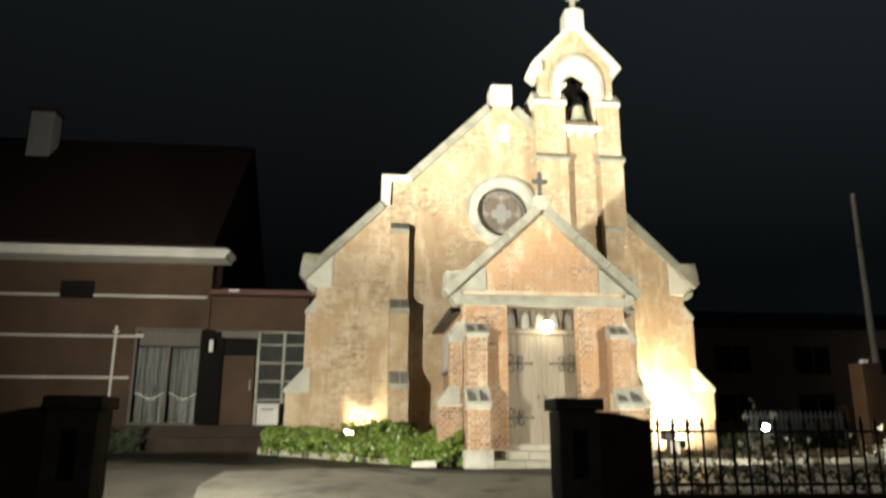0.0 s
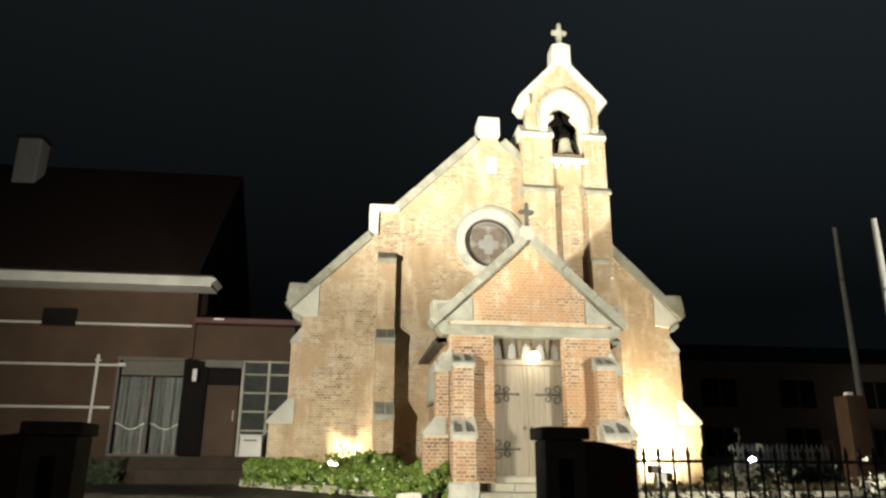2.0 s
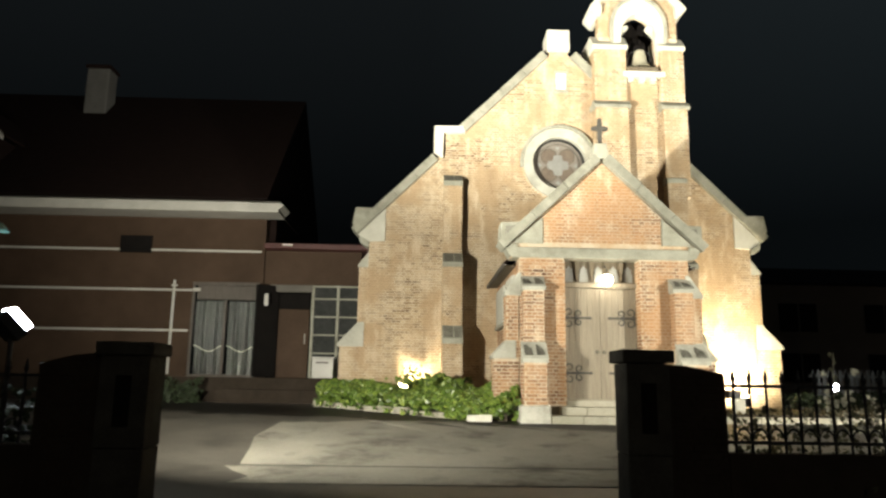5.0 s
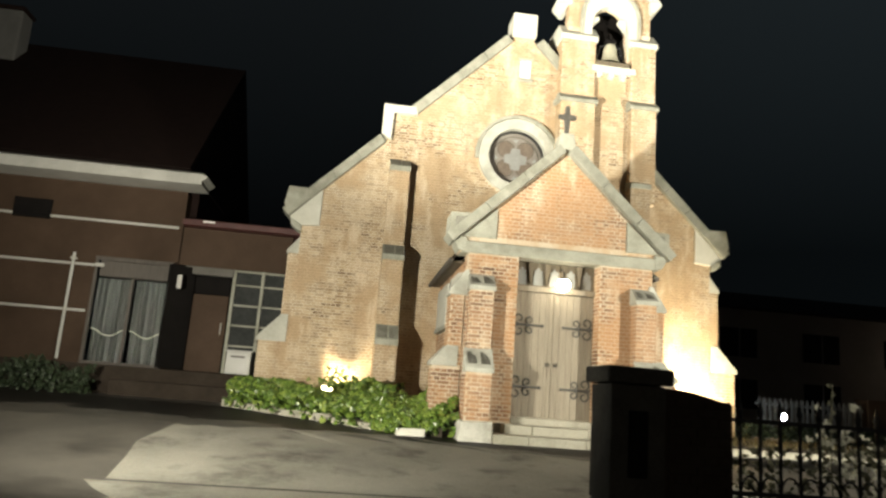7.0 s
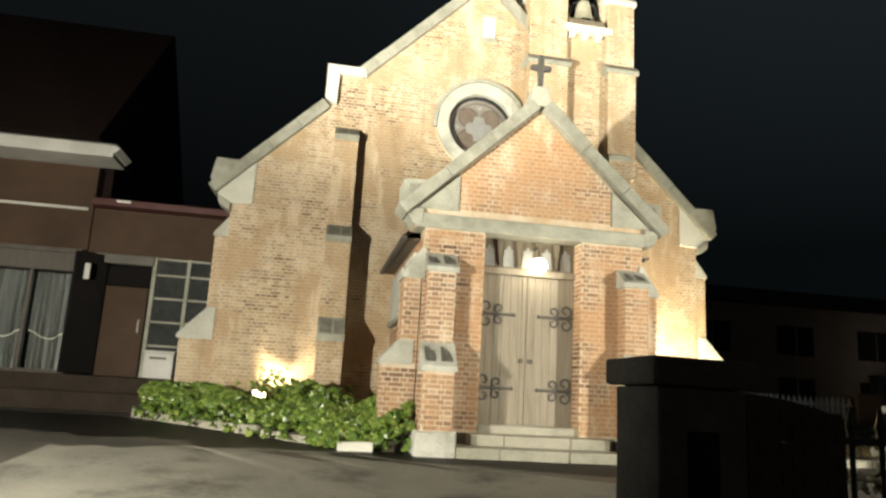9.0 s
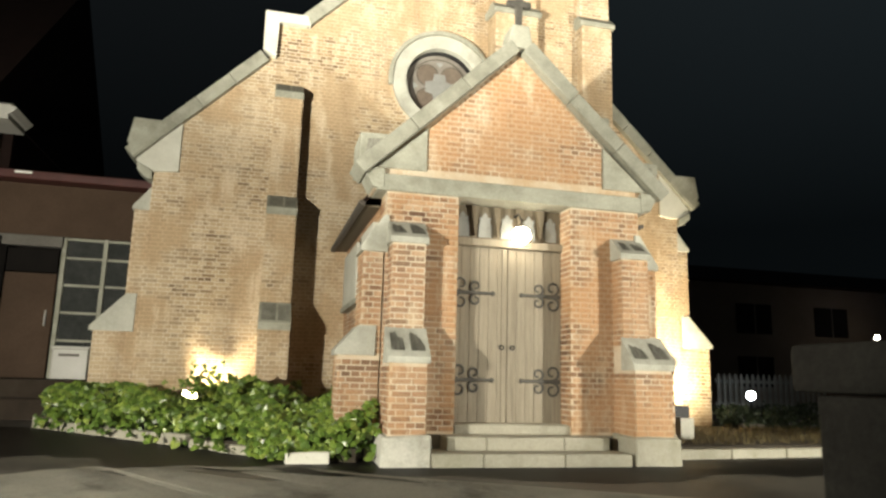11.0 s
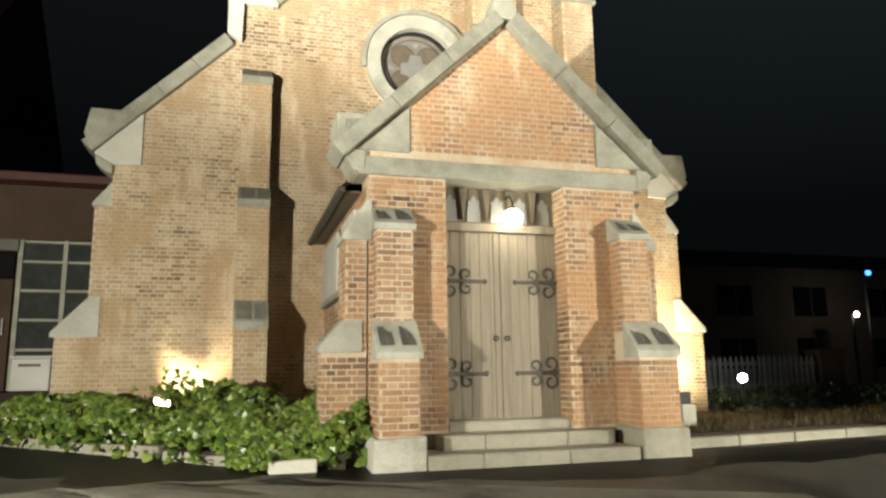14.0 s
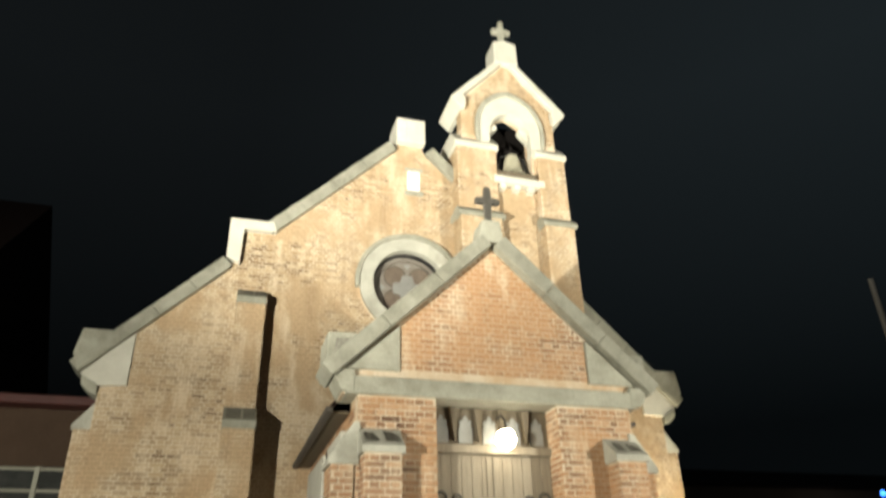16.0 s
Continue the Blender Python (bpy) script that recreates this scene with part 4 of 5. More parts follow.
def build_doors():
    yd, mid, zb, zt = P + 0.29, (JL + JR) / 2, 0.40, 2.56
    for leaf, (a, b) in (("l", (JL + 0.01, mid - 0.004)), ("r", (mid + 0.004, JR - 0.01))):
        door = thing("porch_door", "tall closed weathered oak plank door with black strap hinges", "door", (0, 0, 0), "porch doors")
        n = 6
        w = (b - a) / n
        rng = random.Random(ord(leaf))
        for k in range(n):
            yy = yd + rng.uniform(-0.004, 0.004)
            part("plank", soft(box(a + k * w + 0.0015, a + (k + 1) * w - 0.0015, yy, yy + 0.05, zb, zt), 0.003, 1), OAK, door)
        meet = b - 0.035 if leaf == "l" else a + 0.035
        part("meeting_stile", soft(box(meet - 0.035, meet + 0.035, yd - 0.018, yd - 0.001, zb + 0.01, zt - 0.01), 0.006, 1), OAK, door)
        for z in (0.92, 1.98):
            hx = a + 0.02 if leaf == "l" else b - 0.02
            s = 1 if leaf == "l" else -1
            bm = bmesh.new()
            tube([(hx, yd - 0.012, z), (hx + s * 0.50, yd - 0.012, z)], [0.026, 0.02], 6, bm, 0.5)
            tube([(hx + s * 0.48, yd - 0.012, z), (hx + s * 0.52, yd - 0.012, z), (hx + s * 0.545, yd - 0.012, z)], [0.016, 0.034, 0.006], 6, bm, 0.5)
            for off, r in ((0.11, 0.095), (0.30, 0.075)):
                for up in (1, -1):
                    scroll(hx + s * (off - 0.01), z + up * (r + 0.01), yd - 0.012, r, radians(-90 * up), up * -s, bm)
            part("strap_hinge", bm, HINGE, door, "worn grey wrought iron strap hinge with scrolls")
        part("ring_pull", ring_band(mid + (-0.07 if leaf == "l" else 0.07), 1.32, 0.02, 0.032, yd - 0.03, yd - 0.015, 0, 360, 16), IRON, door, "small iron ring pull")
    frame = thing("door_frame", "oak door frame with a carved traceried transom", "door frame")
    part("transom_rail", soft(box(JL, JR, yd - 0.06, yd + 0.06, 2.565, 2.66), 0.01), OAK, frame, "pale oak transom rail")
    part("transom_board", box(JL, JR, yd + 0.03, yd + 0.06, 2.66, 3.095), OAK_DARK, frame, "dark carved transom board")
    n = 5
    w = (JR - JL) / n
    for k in range(n):
        cx = JL + (k + 0.5) * w
        h = 0.085
        poly = [(cx - h, 2.69), (cx - h, 2.84), (cx - h * 0.75, 2.90), (cx - h * 0.95, 2.935), (cx - h * 0.6, 2.96), (cx - h * 0.45, 2.93), (cx - h * 0.32, 2.98), (cx, 3.01)]
        poly += [(2 * cx - x, z) for x, z in reversed(poly[:-1])]
        part("tracery_pane", prism(poly, "y", yd + 0.016, yd + 0.028), FROSTED, frame, "pale frosted lancet pane")
    for k in range(1, n):
        cx = JL + k * w
        bm = prism([(cx - 0.055, 3.09), (cx - 0.03, 2.92), (cx - 0.012, 2.76), (cx, 2.70), (cx + 0.012, 2.76), (cx + 0.03, 2.92), (cx + 0.055, 3.09)], "y", yd - 0.03, yd + 0.028)
        part("tracery_pendant", soft(bm, 0.006, 1), OAK_DARK, frame, "dark carved pendant")
    # black sheet that paints the unlit porch behind the doors
    part("door_shade_sheet", box(JL - 0.1, JR + 0.1, yd + 0.08, yd + 0.12, 0.3, 3.10), BLACK, frame)
    lamp = thing("porch_lamp", "glowing round porch lamp hung in front of the transom", "lamp")
    lx, ly, lz = 3.18, P + 0.06, 2.70
    bm = bmesh.new()
    bmesh.ops.create_icosphere(bm, subdivisions=3, radius=0.115, matrix=Matrix.Translation((lx, ly, lz)))
    part("globe", bm, LAMP_GLOW, lamp, "bright warm glass globe")
    part("bracket", tube([(lx, ly, lz + 0.10), (lx, ly, lz + 0.2), (lx, ly + 0.1, lz + 0.29), (lx, ly + 0.32, lz + 0.29)], 0.012, 8), IRON, lamp)
    part("collar", lathe([(0.06, 0.085), (0.062, 0.10), (0.02, 0.13)], (lx, ly, lz), 16), IRON, lamp)


build_doors()


# ---- parish house ----
GROWN, SET_BACK = 1.043, (0.03, -0.129, 0.0085)      # the house range was drawn a little small


def build_house():
    house = thing("parish_house", "dark brown tiled two-storey house with white eaves", "house", SET_BACK)
    house.scale = (GROWN,) * 3
    x0, x1, zb, zt = -18.0, -4.48, 0.55, 4.75
    # front wall round the sliding door opening
    bm = bmesh.new()
    box(x0, -6.24, A, A + 0.2, zb, zt, bm)
    part("wall", bm, TILE_WALL, house, "brown tiled wall with pale bands")
    part("wall", box(-6.24, x1, A, A + 0.2, 3.07, zt), TILE_WALL, house)
    part("side_wall", box(x1 - 0.2, x1, A + 0.2, A + 8.0, zb, zt), TILE_WALL, house)
    for z, xr in ((3.88, -4.57), (2.857, -6.23), (1.832, -6.30)):
        part("wall_band", soft(box(x0, xr, A - 0.03, A + 0.01, z - 0.028, z + 0.028), 0.006, 1), WHITE, house, "thin white band")
    part("vent", soft(box(-8.17, -7.37, A - 0.06, A + 0.02, 3.80, 4.24), 0.01, 1), BLACK, house, "dark wall vent")
    for k in range(5):
        part("vent_slat", box(-8.13, -7.41, A - 0.08, A - 0.055, 3.84 + k * 0.08, 3.87 + k * 0.08), BLACK, house)
    part("rain_pipe", tube([(-6.70, A - 0.07, 3.10), (-6.70, A - 0.07, 0.75)], 0.035, 10), WHITE, house, "white rain pipe")
    part("pipe_bracket", box(-6.76, -6.64, A - 0.11, A, 2.95, 2.99), WHITE, house)
    # eaves and roof
    ev = [(18.25, 4.74), (18.25, 4.98), (18.42, 5.06), (A, 5.06), (A, 4.74)]
    part("eaves_box", soft(prism(ev, "x", x0, -4.02), 0.012), WHITE, house, "white boxed eaves")
    part("eaves_end", soft(prism([(-4.02, 4.98), (-3.90, 4.93), (-3.98, 4.84), (-4.2, 4.74), (-4.3, 4.76), (-4.02, 4.9)], "y", 18.24, A), 0.006, 1), WHITE, house)
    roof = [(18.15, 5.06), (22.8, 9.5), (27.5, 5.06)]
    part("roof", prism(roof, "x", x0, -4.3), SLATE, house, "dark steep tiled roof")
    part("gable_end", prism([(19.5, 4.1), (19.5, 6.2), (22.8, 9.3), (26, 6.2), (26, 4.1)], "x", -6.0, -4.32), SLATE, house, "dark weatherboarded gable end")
    ch = part("chimney", soft(box(-10.88, -10.20, 21.8, 22.4, 8.0, 10.02), 0.05), POLE, house, "pale square chimney")
    part("chimney_cap", soft(box(-10.92, -10.16, 21.75, 22.45, 10.02, 10.12), 0.02), SLATE, ch, "dark chimney cap")
    # dormer with white bargeboards
    dx, dy, hw, zs, ze, zp = -12.30, 19.15, 0.63, 5.92, 6.82, 7.56
    dorm = part("dormer", prism([(dx - hw, zs), (dx + hw, zs), (dx + hw, ze), (dx, zp), (dx - hw, ze)], "y", dy, dy + 2.6), SLATE, house, "small gabled dormer with white bargeboards")
    part("dormer_window", soft(box(dx - hw + 0.14, dx + hw - 0.14, dy - 0.03, dy + 0.02, zs + 0.12, ze - 0.1), 0.01, 1), DIMGLASS, dorm, "dull dormer window")
    for s in (1, -1):
        part("bargeboard", soft(prism([(dx + s * (hw + 0.16), ze - 0.10), (dx, zp + 0.05), (dx, zp + 0.21), (dx + s * (hw + 0.18), ze + 0.03)], "y", dy - 0.10, dy - 0.035), 0.006, 1), WHITE, dorm, "white bargeboard")
        part("dormer_post", soft(box(*sorted((dx + s * hw, dx + s * (hw - 0.12))), dy - 0.05, dy + 0.03, zs, ze - 0.05), 0.006, 1), WHITE, dorm, "white dormer post")
        part("dormer_roof", prism([(dx + s * (hw + 0.20), ze + 0.0), (dx, zp + 0.19), (dx, zp + 0.25), (dx + s * (hw + 0.22), ze + 0.06)], "y", dy - 0.03, dy + 2.6), SLATE, dorm)
    # sliding glass doors with curtains
    fr = part("sliding_door", soft(box(-6.24, -4.55, A - 0.06, A + 0.02, 2.98, 3.07), 0.008, 1), GREYWOOD, house, "sliding glass doors with drawn curtains")
    part("door_head", soft(box(-6.10, -4.62, A - 0.10, A + 0.02, 2.62, 2.97), 0.01, 1), GREYWOOD, fr, "dull wooden shutter box")
    for x in (-6.24, -5.42, -4.60):
        part("door_post", soft(box(x, x + 0.06, A - 0.05, A + 0.03, 0.72, 3.0), 0.006, 1), GREYWOOD, fr)
    for a, b in ((-6.18, -5.42), (-5.36, -4.60)):
        pane = part("pane", box(a, b, A, A + 0.008, 0.78, 2.62), GLASS, fr)
        pane.visible_shadow = False
        n = 60
        # the pale upper tier and its edge paint a patch of light
        for name, label, mat, back, heights in (("curtain", "grey pleated curtain", CURTAIN, 0.26, (0.76, 1.45, 2.60)), ("lit_curtain", "pale upper curtain with a scalloped edge, light put into its tone", LIT_CLOTH, 0.17, (1.40, 1.50, 2.60))):
            bm = bmesh.new()
            rows = []
            for r, z in enumerate(heights):
                line = []
                for k in range(n + 1):
                    u = k / n
                    deep = 0.045 * math.sin(u * 12.5 + a) + 0.018 * math.sin(u * 31 + 2 * a)
                    sag = 0.07 * math.cos(u * 6.28) if r == 0 and name == "lit_curtain" else 0.0
                    line.append(bm.verts.new((a + (b - a) * u, A + back + deep * (1.15 - 0.2 * r), z + sag)))
                rows.append(line)
            for p, q in zip(rows, rows[1:]):
                for k in range(n):
                    bm.faces.new((p[k], p[k + 1], q[k + 1], q[k]))
            bmesh.ops.solidify(bm, geom=list(bm.faces), thickness=0.006)
            cloth = part(name, bm, mat, fr, label)
            if name == "lit_curtain":
                light_edge = tube([(a + (b - a) * k / 30, A + back - 0.012 + 0.05 * math.sin(k / 30 * 12.5 + a), 1.40 + 0.07 * math.cos(k / 30 * 6.28)) for k in range(31)], 0.014, 6)
                part("light_edge", light_edge, PALE, cloth, "pale strip for the bright edge of the light")
    part("door_rail", soft(box(-6.24, -4.54, A - 0.05, A + 0.03, 0.66, 0.76), 0.006, 1), GREYWOOD, fr)
    # black sheet that paints the darkness of the room
    part("room_shade_sheet", box(-6.3, -4.5, A + 0.8, A + 0.85, 0.5, 3.1), BLACK, house)
    part("door_lamp", soft(box(-6.20, -6.02, A - 0.16, A - 0.04, 2.82, 2.90), 0.01, 1), WHITE, house, "small wall lamp")


def build_link():
    link = thing("link_building", "low brown link building with a red metal roof edge", "building", SET_BACK)
    link.scale = (GROWN,) * 3
    x0, x1 = -4.46, -1.99
    part("wall", box(x0, x1, A + 0.02, A + 0.2, 3.05, 3.92), TILE_WALL, link, "brown tiled wall")
    part("roof_edge", soft(box(x0 + 0.02, -1.76, A - 0.32, A + 5, 3.92, 4.06), 0.012, 1), RUST, link, "dark red metal roof edge")
    part("roof_edge_strip", soft(box(-3.98, -3.72, A - 0.36, A - 0.325, 4.0, 4.04), 0.006, 1), LIMEWASH, link, "short white strip on the roof edge")
    part("roof_top", box(x0 + 0.02, -1.76, A - 0.2, A + 5, 4.062, 4.10), SLATE, link)
    # open entrance with a door panel; a black sheet paints its unlit inside
    part("entrance_shade_sheet", box(-4.42, -3.24, A + 0.5, A + 0.55, 0.6, 3.05), BLACK, link)
    # black holds the shade on the door face that turns from the lamps
    part("open_door", soft(prism([(-4.58, A - 0.30), (-4.53, A - 0.34), (-4.06, A + 0.04), (-4.11, A + 0.08)], "z", 0.72, 3.0), 0.006, 1), BLACK, link, "door standing open, its shade put in as black")
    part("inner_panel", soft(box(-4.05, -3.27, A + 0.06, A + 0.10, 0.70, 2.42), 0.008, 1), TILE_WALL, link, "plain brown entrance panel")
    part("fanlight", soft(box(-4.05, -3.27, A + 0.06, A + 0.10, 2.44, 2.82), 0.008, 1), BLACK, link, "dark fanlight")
    part("head_board", soft(box(-4.30, -3.22, A - 0.02, A + 0.1, 2.86, 3.04), 0.008, 1), CONCRETE, link)
    part("door_handle", tube([(-3.36, A + 0.02, 1.55), (-3.36, A + 0.0, 1.60), (-3.36, A + 0.0, 1.75), (-3.36, A + 0.02, 1.80)], 0.014, 8), WHITE, link, "pale door handle")
    part("notice", soft(box(-4.32, -4.22, A - 0.5, A - 0.48, 2.45, 2.75), 0.01, 1), WHITE, link, "small white hanging tag")
    # lattice window
    win = part("window", box(-3.20, -1.98, A + 0.10, A + 0.108, 0.75, 3.02), DIMGLASS, link, "tall lattice window in a cream frame")
    # black sheet that paints the unlit inside behind the lattice
    part("window_shade_sheet", box(-3.2, -1.98, A + 0.7, A + 0.75, 0.6, 3.05), BLACK, link)
    for x in (-3.20, -2.56, -2.02):
        part("mullion", soft(box(x - 0.035, x + 0.035, A + 0.04, A + 0.12, 0.70, 3.05), 0.006, 1), STONE, win)
    for z in (0.72, 1.32, 1.78, 2.24, 2.70, 3.02):
        part("glazing_bar", soft(box(-3.2, -1.98, A + 0.05, A + 0.115, z - 0.02, z + 0.02), 0.005, 1), STONE, win)
    unit = thing("storage_box", "white plastic box standing by the lattice window", "box", SET_BACK)
    unit.scale = (GROWN,) * 3
    part("box_body", soft(box(-3.08, -2.55, A - 0.42, A - 0.06, 0.70, 1.18), 0.02), WHITE, unit)
    part("box_lid", soft(box(-3.10, -2.53, A - 0.44, A - 0.04, 1.18, 1.22), 0.012), WHITE, unit)
    part("box_slot", box(-2.98, -2.68, A - 0.425, A - 0.41, 1.06, 1.10), GREYWOOD, unit)
    # terrace
    # the dark colour holds the shade that plants cast on the terrace
    ter = tagged(part("terrace", soft(box(-18, -1.9, A - 0.75, A + 5, -0.2, 0.695), 0.02), DARKBRICK), "low terrace along the parish house, plant shade in its dark colour", "terrace", "", "structure")
    ter.scale, ter.location = (GROWN,) * 3, SET_BACK
    part("terrace_step", soft(box(-5.2, -2.6, A - 1.15, A - 0.75, -0.1, 0.42), 0.02), DARKBRICK, ter)


build_house()
build_link()


# ---- ivy bed ----
def leaf_shape():
    return ((0, 0), (0.34, -0.18), (0.5, 0.15), (0.30, 0.42), (0.0, 0.72), (-0.30, 0.42), (-0.5, 0.15), (-0.34, -0.18))


def leaves(name, spots, label, category, size, seed, kind="stuff", material=None):
    rng = random.Random(seed)
    verts, faces = [], []
    for x, y, z, nrm in spots:
        s = size * rng.uniform(0.6, 1.25)
        d = (Vector(nrm) + Vector((rng.gauss(0, 0.45), rng.gauss(0, 0.45), rng.gauss(0, 0.45)))).normalized()
        q = d.to_track_quat("Z", "Y").to_matrix() @ Matrix.Rotation(rng.uniform(0, 6.28), 3, "Z")
        n = len(verts)
        verts.append(Vector((x, y, z)) + q @ Vector((0, 0.12 * s, 0.1 * s)))
        for u, v in leaf_shape():
            verts.append(Vector((x, y, z)) + q @ Vector((u * s, v * s, -0.12 * s * abs(u) * 2)))
        m = len(leaf_shape())
        for k in range(m):
            faces.append((n, n + 1 + k, n + 1 + (k + 1) % m))
    me = bpy.data.meshes.new(name)
    me.from_pydata([tuple(v) for v in verts], [], faces)
    me.materials.append(material or LEAF)
    return tagged(new(name, me), label, category, "", kind)


BED_A, BED_B = Vector((-2.83, 17.35)), Vector((0.50, 14.25))    # front edge of the bed


def build_bed():
    rng = random.Random(11)
    # soil
    bm = prism([(-2.8, 17.4), (0.5, 14.32), (1.2, 14.1), (1.4, 14.5), (1.4, 18.2), (-2.4, 18.2)], "z", -0.1, 0.16)
    tagged(part("soil", bm, SOIL), "dark soil under the ivy", "soil", "", "structure")
    kerb = thing("bed_kerb", "uneven pale kerb stones edging the ivy bed", "kerb")
    n = 9
    d = (BED_B - BED_A)
    for k in range(n):
        a, b = BED_A + d * (k / n + 0.004), BED_A + d * ((k + 1) / n - 0.004)
        s = Vector((d.y, -d.x)).normalized() * 0.14
        o = Vector((rng.uniform(-0.02, 0.02), rng.uniform(-0.02, 0.02)))
        z = ground_z((a.y + b.y) / 2)
        poly = [tuple(p + o) for p in (a, b, b - s, a - s)]
        part("kerb_stone", soft(rough_block(prism(poly, "z", z - 0.1, z + 0.12 + rng.uniform(-0.02, 0.02)), 0.012), 0.012, 1), STEP, kerb)
    bm = rough_block(box(0.46, 0.92, 14.02, 14.22, -0.08, 0.13), 0.015)
    part("kerb_stone", soft(bm, 0.012, 1), PALE, kerb)
    spots = []
    while len(spots) < 11500:
        x, y = rng.uniform(-2.9, 1.42), rng.uniform(14.05, 18.2)
        edge = (y - BED_A.y) * d.x - (x - BED_A.x) * d.y
        far = edge / d.length
        if x > 0.5:
            far = y - (14.28 - 0.15 * (x - 0.5))
        if far < -0.2 or (x > -0.1 and x < 0.7 and y > 16.9) or x < -2.75:
            continue
        if x < 0.1 and far < 0.10 and rng.random() < 0.92:
            continue
        if rng.random() < min(0.55, max(0, far - 0.9) * 0.4):
            continue
        h = 0.30 + 0.22 * noise.noise((x * 1.3, y * 1.3, 0.3)) + 0.10 * noise.noise((x * 4, y * 4, 2.0))
        h *= min(1.0, 0.12 + max(0.0, far + 0.2) * 2.0)
        if x > 0.8:
            h += max(0, (x - 0.8)) * 0.75 * max(0, 1 - abs(y - 14.9) * 0.7)
        if abs(x - 0.25) < 0.5 and y > 16.3:
            h += 0.18
        if abs(x + 0.75) < 0.28 and 16.4 < y < 17.35:
            h *= 0.35
        top = rng.random() < 0.65
        z = ground_z(y) + (0.12 if far > 0.0 else 0.05) + (h if top else h * rng.random())
        spots.append((x, y, z, (0.0, -0.75, 0.75)))
    leaves("ivy_bed", spots, "dense green ivy covering the bed by the wall", "ivy", 0.105, 12)
    # a shrub lit up by the lamp
    sp = [(-0.55 + rng.gauss(0, 0.24), 17.62 + rng.gauss(0, 0.10), 0.50 + abs(rng.gauss(0, 0.22)), (0, -0.6, 0.6)) for _ in range(260)]
    sp += [(-0.78 + rng.gauss(0, 0.09), 17.08 + rng.gauss(0, 0.06), 0.58 + rng.gauss(0, 0.06), (0, -0.6, 0.6)) for _ in range(26)]
    leaves("wall_shrub", sp, "small bright leafy shrub beside the floodlight", "shrub", 0.10, 13)


build_bed()


def floodlight(at, aim, label, glow_mat=FLOOD_GLOW, size=0.13):
    """A boxed lamp on a small foot; its glass faces the aim."""
    lamp = thing("floodlight", label, "floodlight", (0, 0, 0), "floodlights")
    m = look(at, aim)
    bm = box(-size, size, -size * 0.75, size * 0.75, 0.02, 0.14)
    soft(bm, 0.012)
    bm.transform(m)
    part("housing", bm, IRON, lamp)
    bm = box(-size * 0.85, size * 0.85, -size * 0.6, size * 0.6, -size * 0.3, 0.019)
    bm.transform(m)
    part("lens", bm, glow_mat, lamp, "glowing glass lens")
    z = ground_z(at[1])
    part("foot", tube([(at[0], at[1], z - 0.05), (at[0], at[1], at[2] - 0.05)], 0.025, 8), IRON, lamp)
    return lamp


floodlight((-0.78, 17.10, 0.60), (-0.62, 16.70, 1.3), "black floodlight half hidden in the ivy, shining up the wall", FLOOD_GLOW, 0.10)
floodlight((6.95, 17.16, 0.42), (7.15, 18.5, 1.9), "black floodlight at the wall foot, shining up the brickwork")
floodlight((-4.50, 8.20, 1.26), (5.0, 18.2, 15.0), "bright floodlight on a post behind the garden wall", COOL_GLOW, 0.2)
floodlight((9.86, 7.40, 0.84), (6.9, 18.2, 13.0), "floodlight on a post outside the railings", FLOOD_GLOW, 0.16)


# ---- gate, walls, railings ----
def gate_pillar(x0, x1, y0, y1, top, label):
    p = thing("gate_pillar", label, "gate pillar", (0, 0, 0), "gate pillars")
    z = ground_z((y0 + y1) / 2)
    part("shaft", soft(rough_block(box(x0 + 0.045, x1 - 0.045, y0 + 0.045, y1 - 0.045, z - 0.1, z + 0.62), 0.006), 0.014), PILLAR, p)
    part("shaft", soft(rough_block(box(x0 + 0.04, x1 - 0.04, y0 + 0.04, y1 - 0.04, z + 0.626, top - 0.125), 0.006), 0.014), PILLAR, p)
    part("core", box(x0 + 0.07, x1 - 0.07, y0 + 0.07, y1 - 0.07, z - 0.1, top - 0.11), DARKBRICK, p)
    part("cap", soft(rough_block(box(x0, x1, y0, y1, top - 0.12, top), 0.006), 0.02), PILLAR, p, "dark stone cap")
    part("name_plate", soft(box((x0 + x1) / 2 - 0.07, (x0 + x1) / 2 + 0.07, y0 + 0.028, y0 + 0.052, top - 0.75, top - 0.3), 0.006, 1), BLACK, p, "dark blank name plate")
    return p


gate_pillar(1.45, 1.93, 7.38, 7.88, 1.045, "dark rendered stone gate pillar with a flat cap")
gate_pillar(-3.30, -2.775, 7.40, 7.88, 1.04, "dark rendered stone gate pillar with a flat cap, overgrown behind")


